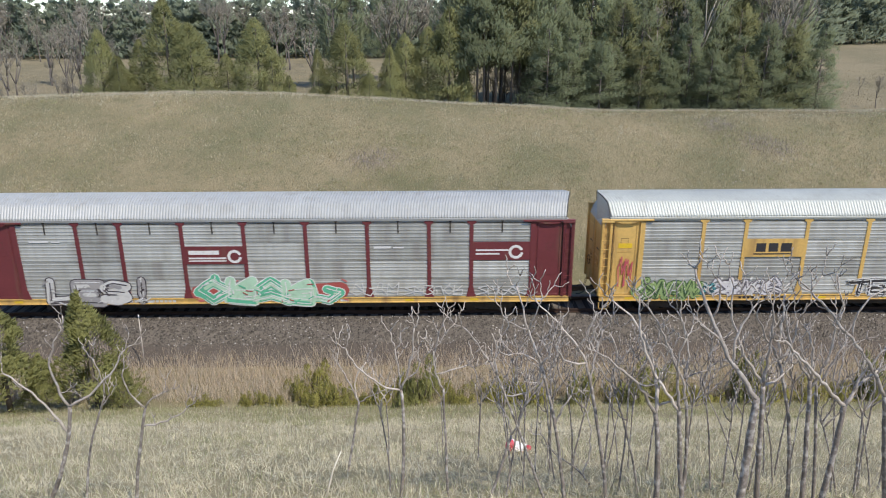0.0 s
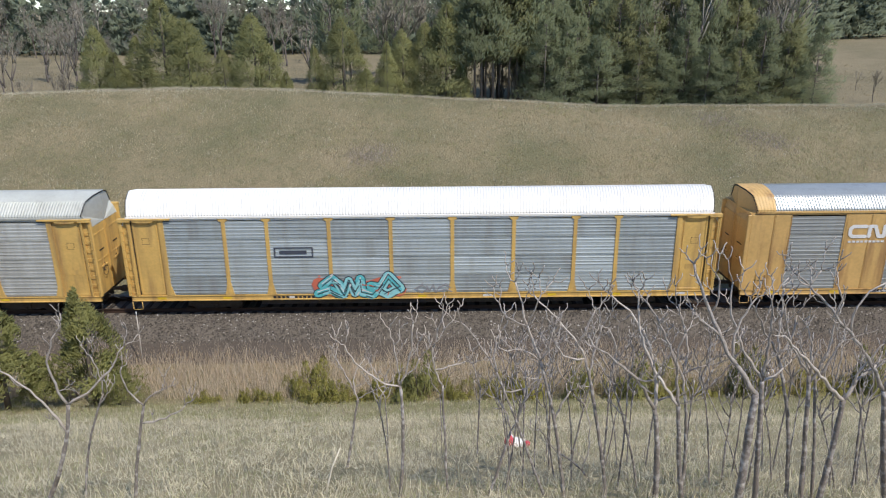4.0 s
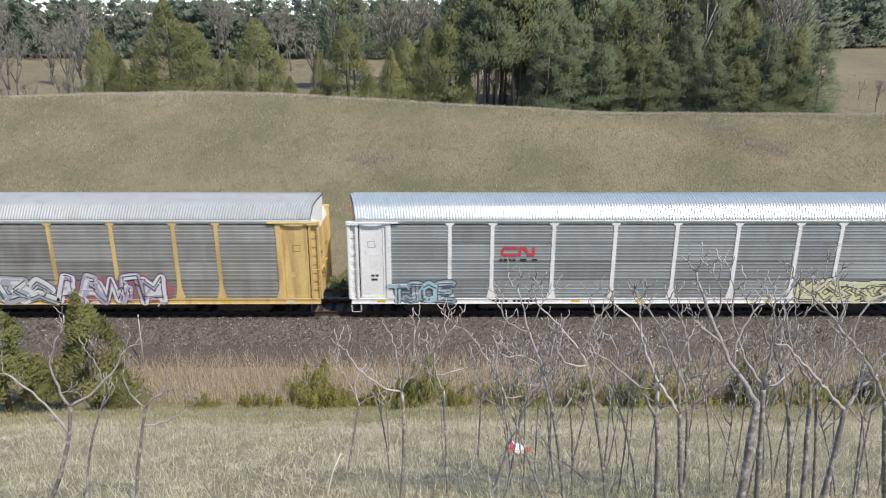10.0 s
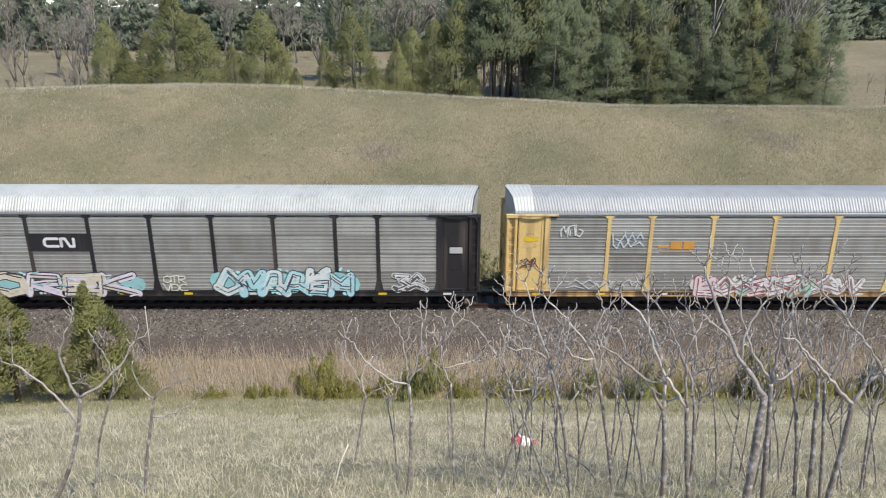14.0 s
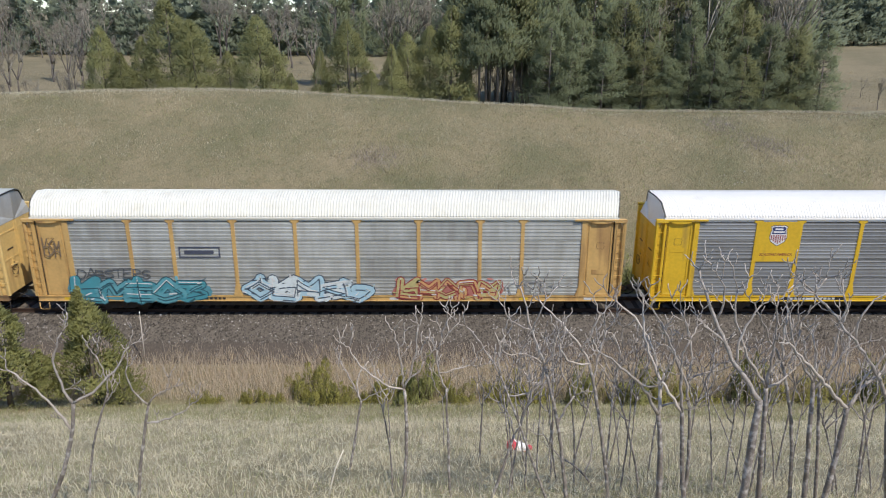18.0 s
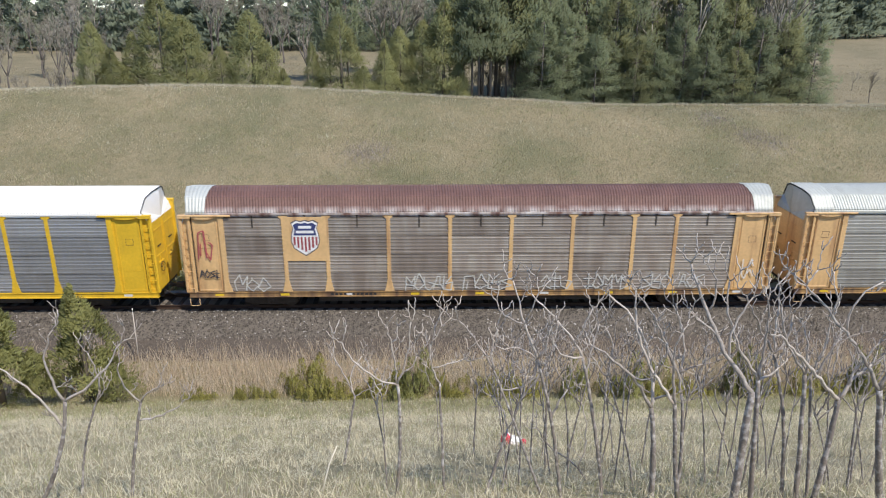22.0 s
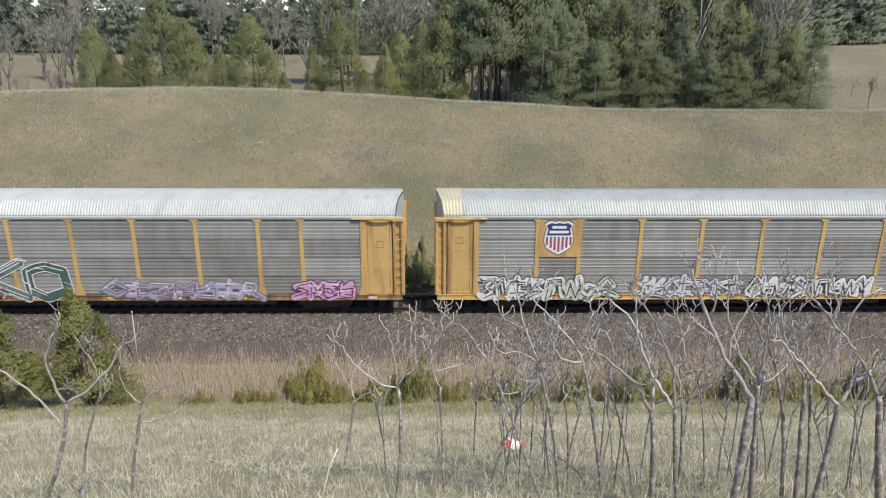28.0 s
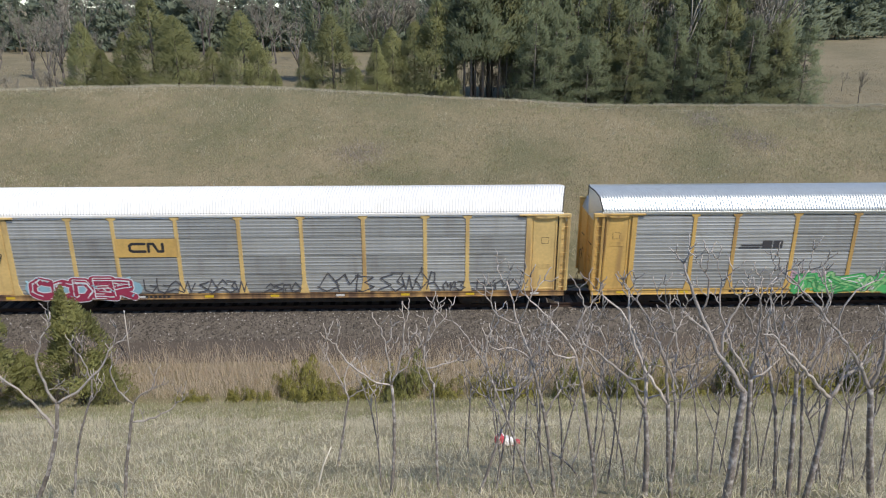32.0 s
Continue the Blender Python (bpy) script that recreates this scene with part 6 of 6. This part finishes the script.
def twigs(rnd, path, depth, out, length):
    """Forks at a limb's end and a few along it, each bending up again like an antler."""
    (x0, _, z0, _), (x1, _, z1, r1) = path[-2], path[-1]
    a = math.degrees(math.atan2(x1 - x0, z1 - z0))
    s = rnd.choice((-1, 1))
    for side in (s, -s):
        b = max(-95.0, min(95.0, a + side * rnd.uniform(18, 48)))
        limb = arc(rnd, path[-1][:3], b, b * 0.35 + rnd.gauss(0, 14), length * rnd.uniform(0.65, 1.15), max(0.007, r1 * 0.88), max(0.0048, r1 * 0.55), rnd.uniform(-0.45, 0.45), 15.0)
        out[depth].append(limb)
        if depth > 0:
            twigs(rnd, limb, depth - 1, out, length * rnd.uniform(0.6, 0.85))
    for at in path[2:-1:3]:
        if rnd.random() < 0.8:
            b = max(-100.0, min(100.0, a + rnd.choice((-1, 1)) * rnd.uniform(30, 65)))
            limb = arc(rnd, at[:3], b, b * 0.4, length * rnd.uniform(0.4, 0.9), max(0.0056, at[3] * 0.5), 0.0044, rnd.uniform(-0.5, 0.5), 15.0)
            out[0].append(limb)
            if depth > 0 and rnd.random() < 0.6:
                twigs(rnd, limb, 0, out, length * 0.45)


SUMAC_SEED = itertools.count(300)


def sumac(x, y, r, stem, limbs, fine=0.2, bark=None):
    """A sumac rooted at x, y. Its stem and limbs are arcs: degrees off the upright at start and end, and length. A limb
    also says what it grows from (0 the stem, 1 the first limb, and so on) and how far along it."""
    rnd = random.Random(next(SUMAC_SEED))
    r *= 0.74
    down = radians(stem[0])
    trunk = arc(rnd, (-0.25 * math.sin(down), 0, -0.25 * math.cos(down)), *stem[:2], stem[2] + 0.25, r * 1.12, r * 0.8, 0.0, 2.5)
    built = [trunk]
    out = {2: [], 1: [], 0: []}
    for source, along, a0, a1, length in limbs:
        path = built[source]
        at = path[min(len(path) - 1, round(along * (len(path) - 1)))]
        r0 = max(0.0095, at[3] * (0.78 if source == 0 else 0.68))
        built.append(arc(rnd, at[:3], a0, a1, length, r0, max(0.0078, r0 * 0.46), rnd.uniform(-0.25, 0.25), 9.5))
    e = new("sumac_tree")
    e.matrix_basis = pose(x, y, height(x, y))
    put("trunk", tubes("trunk", [trunk], 9), M_SUMAC, e)
    for limb in built[1:]:
        twigs(rnd, limb, 1, out, fine * rnd.uniform(0.85, 1.25))
        put("limb", tubes("limb", [limb], 7), bark or M_SUMAC_SUNLIT, e)
    for limb in out[2] + out[1]:
        put("branch", tubes("branch", [limb], 5), bark or M_SUMAC_SUNLIT, e)
    put("crown", tubes("crown", out[0], 4), bark or M_SUMAC_SUNLIT, e)
    return tagged(e, "leafless grey sumac with forked knobbly branches", "tree", "sumac thicket on the near slope")


sumac(-4.75, 7.2, 0.034, (35, 10, 1.58), ((0, 1.0, 65, 30, 1.04), (0, 0.98, -30, 30, 0.95), (0, 0.78, -20, -45, 1.03)))
sumac(-4.65, 7.9, 0.020, (5, 25, 1.68), ((0, 1.0, 10, -15, 0.61), (0, 0.9, 45, 40, 0.22)))
sumac(-3.94, 7.8, 0.027, (10, 15, 1.46), ((0, 1.0, -45, 25, 0.69), (0, 1.0, 15, 80, 0.31), (0, 0.83, 80, 45, 0.77)))
sumac(-1.39, 9.6, 0.026, (10, 10, 1.27), ((0, 1.0, -10, -35, 0.7), (0, 1.0, -25, 50, 0.7), (2, 0.05, 55, 60, 0.31)))
sumac(-0.59, 7.9, 0.015, (5, -10, 1.18), ((0, 1.0, -15, 30, 0.43), (0, 1.0, -15, -15, 0.47)))
sumac(-0.44, 7.6, 0.028, (10, -5, 1.62), ((0, 1.0, -75, -20, 0.93), (0, 1.0, 0, -5, 0.65), (0, 1.0, 30, -5, 0.95), (3, 0.25, 75, 5, 0.28)))
sumac(0.17, 7.7, 0.022, (-5, 0, 1.61), ((0, 1.0, -25, 0, 0.64), (1, 0.53, -10, 25, 0.64), (1, 0.38, 80, 75, 0.4)))
sumac(0.69, 7.5, 0.025, (15, 15, 0.99), ((0, 1.0, -5, -40, 0.44), (0, 1.0, 20, 0, 0.92)))
sumac(1.02, 8.0, 0.015, (0, -10, 1.29), ((0, 1.0, 0, -20, 0.67), (0, 1.0, 10, 10, 0.34)))
sumac(1.39, 7.4, 0.021, (-20, -20, 1.89), ((0, 1.0, -25, -45, 0.73), (0, 1.0, -15, 25, 0.53), (0, 0.88, 105, -95, 1.1)))
sumac(1.61, 7.3, 0.028, (-5, -15, 1.97), ((0, 1.0, -25, -10, 0.99), (1, 0.48, -90, -20, 0.45), (1, 0.48, 20, 15, 0.44), (0, 1.0, 40, -10, 0.36), (0, 0.62, 20, 30, 0.46)))
sumac(2.20, 8.3, 0.019, (-15, -60, 0.7), ((0, 1.0, -30, -30, 0.52), (0, 0.5, 15, -20, 1.1)))
sumac(1.94, 8.4, 0.016, (0, -10, 1.57), ((0, 1.0, -25, 15, 0.69), (0, 1.0, 35, 30, 0.51)))
sumac(2.10, 7.2, 0.028, (-5, -15, 1.97), ((0, 1.0, -30, -50, 0.96), (1, 0.2, 30, 0, 0.51), (0, 1.0, -95, 0, 0.58), (0, 0.88, 5, 20, 0.66)))
sumac(2.68, 7.8, 0.019, (-10, -20, 1.7), ((0, 1.0, -50, -20, 0.49), (0, 1.0, 15, -20, 0.71)))
sumac(2.64, 7.0, 0.044, (0, -10, 1.25), ((0, 1.0, -25, -60, 1.27), (0, 1.0, 10, -55, 1.48), (2, 0.05, 40, 130, 0.29), (1, 0.45, 130, -30, 0.37)))
sumac(2.92, 6.9, 0.037, (-10, -5, 1.3), ((0, 1.0, -40, 0, 1.44), (0, 1.0, 0, -40, 1.39), (2, 0.3, -20, 20, 0.6)))
sumac(2.98, 7.1, 0.028, (5, -10, 1.42), ((0, 1.0, -5, -45, 0.82), (1, 0.28, 70, 65, 0.29), (2, 0.0, 25, -40, 0.83)))
sumac(4.25, 8.2, 0.012, (-15, -30, 1.69), ((0, 1.0, -30, -30, 0.29), (0, 1.0, -5, 10, 0.58)))
sumac(3.48, 6.7, 0.061, (0, 0, 1.49), ((0, 1.0, -35, -15, 1.59), (1, 0.3, -10, 45, 0.74), (1, 0.5, -40, -45, 0.4), (1, 0.65, 30, -30, 0.49)))
sumac(3.78, 6.9, 0.039, (-5, -5, 1.66), ((0, 1.0, -40, -5, 1.28), (0, 1.0, 75, 45, 0.28), (0, 1.0, 5, -10, 1.09)))
sumac(4.27, 7.1, 0.029, (0, -20, 2.02), ((0, 1.0, -30, -30, 0.91), (0, 1.0, -5, 0, 0.78), (0, 1.0, 40, -10, 0.52)))
sumac(4.39, 7.0, 0.037, (-5, -5, 1.72), ((0, 1.0, -45, -10, 0.97), (0, 1.0, 10, -25, 0.57), (0, 0.93, 15, 15, 0.3)))
sumac(4.64, 7.2, 0.026, (-5, -10, 1.71), ((0, 1.0, 10, -10, 0.84), (0, 1.0, -40, -5, 0.56)))
sumac(4.55, 6.9, 0.044, (5, 0, 1.39), ((0, 1.0, -45, -45, 1.4), (0, 1.0, 25, 55, 0.54), (2, 0.28, 10, 25, 0.63), (1, 0.43, 15, 25, 0.48)))
sumac(5.42, 7.6, 0.020, (-5, -5, 1.29), ((0, 1.0, -25, -15, 0.59), (0, 1.0, 15, -10, 0.56)))
sumac(5.38, 8.0, 0.017, (-5, -10, 1.59), ((0, 1.0, -25, 5, 0.66), (0, 1.0, 15, 0, 0.49)))
sumac(5.28, 6.8, 0.052, (-15, -10, 1.55), ((0, 1.0, -30, -50, 1.55), (0, 1.0, 15, -10, 0.7), (1, 0.53, -25, 70, 0.71), (1, 0.68, 20, -50, 0.43), (1, 1.0, -35, -60, 0.33), (1, 1.0, 35, 35, 0.2)))
_more = random.Random(5)
for _i in range(36):
    # slender stems farther down the slope
    _x, _a = _more.uniform(0.5, 8.4), _more.uniform(-14, 6)
    sumac(_x, _more.uniform(7.7, 10.0), _more.uniform(0.013, 0.019), (_a, _a + _more.uniform(-12, 8), _more.uniform(1.35, 1.9)),
          tuple((0, _more.uniform(0.75, 1.0), _b, _b * _more.uniform(-0.2, 0.7), _more.uniform(0.35, 0.8)) for _b in (_more.uniform(-60, -20), _more.uniform(-25, 20), _more.uniform(15, 55))), 0.19, M_SUMAC)
for _x, _y in ((0.15, 13.0), (-0.93, 12.0)):
    sumac(_x, _y, 0.016, (3, -4, 1.2), ((0, 1.0, -35, -5, 0.7), (0, 0.95, 30, 10, 0.6)), 0.2)

_rnd = np.random.RandomState(41)
_x, _y = _rnd.uniform(-0.5, 8.0, 700), _rnd.uniform(6.0, 12.0, 700)
blades("dead_weeds", _x, _y, 0.55, 0.008, 0.8, 42, M_TWIG, "dead brown weed stalks under the sumac thicket", "weeds")
_x, _y = _rnd.uniform(-9, 9.0, 900), _rnd.uniform(6.0, 24.0, 900)
blades("dead_stalks", _x, _y, 0.6, 0.008, 0.6, 43, M_TWIG, "dead brown stalks standing in the straw", "weeds")

# scrub in the far ditch, seen between the cars
e = plant("cedar_tree", NEAR_CEDAR, (M_BARK, M_CEDAR), ("trunk", "crown"), -0.5, 36.6, "slender green cedar in the ditch behind the track", "tree", "scrub behind the track", 1.0)
e.scale = (0.42, 0.42, 0.72)
for _x, _y, _s in ((-13.5, 37.0, 1.5), (-9.0, 37.4, 1.2), (-5.2, 37.0, 1.3), (-1.2, 36.8, 1.9), (0.6, 37.2, 1.4), (3.6, 36.9, 1.7), (7.0, 37.3, 1.5), (10.2, 36.9, 1.8), (14.5, 37.2, 1.5), (18.5, 37.0, 1.6)):
    plant("juniper_bush", random.choice(BUSHES), (M_BARK, M_CEDAR), ("stem_base", "crown"), _x, _y, "dark green scrub in the ditch behind the track", "bush", "scrub behind the track", random.uniform(0, 6), _s)


# pale stones washed out on the far slope
_rnd = np.random.RandomState(77)
_n = 34
_c = np.array([(25.2, 50.6), (25.0, 50.3), (24.8, 51.0), (20.0, 47.5)])[_rnd.randint(0, 4, _n)] + _rnd.normal(0, 0.8, (_n, 2))
_octa = np.array([(1, 0, 0), (0, 1, 0), (-1, 0, 0), (0, -1, 0), (0, 0, 1), (0, 0, -1)], float)
_v = _octa[None] * _rnd.uniform(0.02, 0.075, _n)[:, None, None] * _rnd.uniform(0.5, 1.3, (_n, 6, 3)) + np.array([(a, b, height(a, b)) for a, b in _c])[:, None]
_t = np.array([(0, 1, 4), (1, 2, 4), (2, 3, 4), (3, 0, 4)])[None] + (np.arange(_n) * 6)[:, None, None]
tagged(put("slope_stones", mesh_fast("slope_stones", _v.reshape(-1, 3), _t.reshape(-1, 3)), M_PALE), "pale stones showing through the grass of the far slope", "stones", kind="stuff")


# ---- litter and a broken stick ----
def crumple(name, c, size, seed):
    """A crumpled pouch of thin plastic, round its middle c."""
    bm = bmesh.new()
    bmesh.ops.create_icosphere(bm, subdivisions=3, radius=1.0)
    for v in bm.verts:
        d = v.co.copy()
        k = 1 + 0.25 * noise.noise(d * 2.1 + Vector((seed, 0, 0))) + 0.14 * noise.noise(d * 5.3 + Vector((seed, 2, 0)))
        v.co = Vector((c[0] + d.x * size[0] * k, c[1] + d.y * size[1] * k, c[2] + d.z * size[2] * k))
    me = bpy.data.meshes.new(name)
    bm.to_mesh(me)
    bm.free()
    return me


def build_bag():
    e = new("plastic_bag")
    white = mat("white_plastic", (0.8, 0.78, 0.78), 0.4, vary=0.05, bump=0.3, bump_scale=30)
    red = mat("red_plastic", (0.62, 0.06, 0.08), 0.4, vary=0.15, bump=0.3, bump_scale=30)
    put("bag_body", crumple("bag_body", (0, 0, 0), (0.19, 0.1, 0.085), 3), white, e)
    put("bag_corner", crumple("bag_corner", (-0.13, 0.02, 0.07), (0.06, 0.05, 0.05), 8), white, e)
    put("red_print", crumple("red_print", (-0.16, -0.03, 0.03), (0.075, 0.09, 0.095), 4), red, e)
    put("red_print", crumple("red_print", (0.09, -0.05, -0.03), (0.1, 0.07, 0.045), 5), red, e)
    put("red_print", crumple("red_print", (0.16, -0.02, 0.045), (0.05, 0.06, 0.035), 6), red, e)
    x, y = 1.66, 12.2
    e.matrix_basis = pose(x, y, height(x, y) + 0.08, 0, 16, 6) @ Matrix.Scale(1.2, 4)
    tagged(e, "crumpled red and white plastic bag caught in the grass", "litter")


build_bag()
_stick = new("broken_stick")
_stick.matrix_basis = pose(-1.37, 7.9, height(-1.37, 7.9), 0, 4, 0)
put("stick", tubes("stick", [[(-0.09, 0, -0.1, 0.012), (-0.04, 0, 0.2, 0.012), (0.0, 0, 0.42, 0.011), (0.1, 0, 0.72, 0.007)]], 6), mat("bleached_wood", (0.8, 0.74, 0.62), 0.8, vary=0.15, scale=8), _stick)
tagged(_stick, "bleached broken stick standing in the grass", "stick")

# a weathered stake among the reeds
_stake = new("marker_stake")
_stake.matrix_basis = pose(-13.0, 28.3, height(-13.0, 28.3), 0, 1.5, 0)
put("stake_shaft", tubes("stake_shaft", [[(0, 0, -0.2, 0.03), (0.01, 0, 1.2, 0.028), (0.0, 0, 2.55, 0.022)]], 6), mat("grey_weathered_wood", (0.5, 0.45, 0.4), 0.85, vary=0.25, scale=5), _stake)
put("stake_tip", tubes("stake_tip", [[(0.0, 0, 2.55, 0.026), (0.0, 0, 2.72, 0.02)]], 6), M_WHITE, _stake)
tagged(_stake, "slender weathered stake standing among the ditch reeds", "stake")

# how far the train has gone, in metres, at each second
GONE = ((0.0, 21.06), (2.0, 46.29), (6.0, 96.84), (9.0, 134.72), (10.5, 153.6), (13.0, 184.97), (19.0, 260.4), (22.0, 297.9), (23.0, 310.4), (25.3, 339.08), (27.5, 366.2), (30.0, 397.1), (32.0, 421.78))
SLACK = {7: -0.06, 8: -0.12, 11: -0.06, 12: -0.05, 13: 0.14, 15: -0.15}


def gone(t):
    for (a, p), (b, q) in zip(GONE, GONE[1:]):
        if t <= b:
            return p + (q - p) * (t - a) / (b - a)
    return GONE[-1][1]


def motions():
    for i, car in enumerate(CARS):
        walk(car, [(t, pose(i * PITCH + SLACK.get(i, 0.0) - s + HALF, TRACK_Y, 0)) for t, s in GONE])
    # the wheels roll: a wheel of 0.42 m turns 57 degrees in each thirtieth of a second
    steps = [k / 30 for k in range(961)]
    for car in CARS:
        for truck in [o for o in car.children if o.name.startswith("truck")]:
            for axle in [o for o in truck.children if o.name.startswith("wheelset")]:
                x = axle.location.x
                walk(axle, [(t, pose(x, 0, 0.42) @ Matrix.Rotation(-(gone(t) - GONE[0][1]) / 0.42, 4, "Y")) for t in steps])


motions()
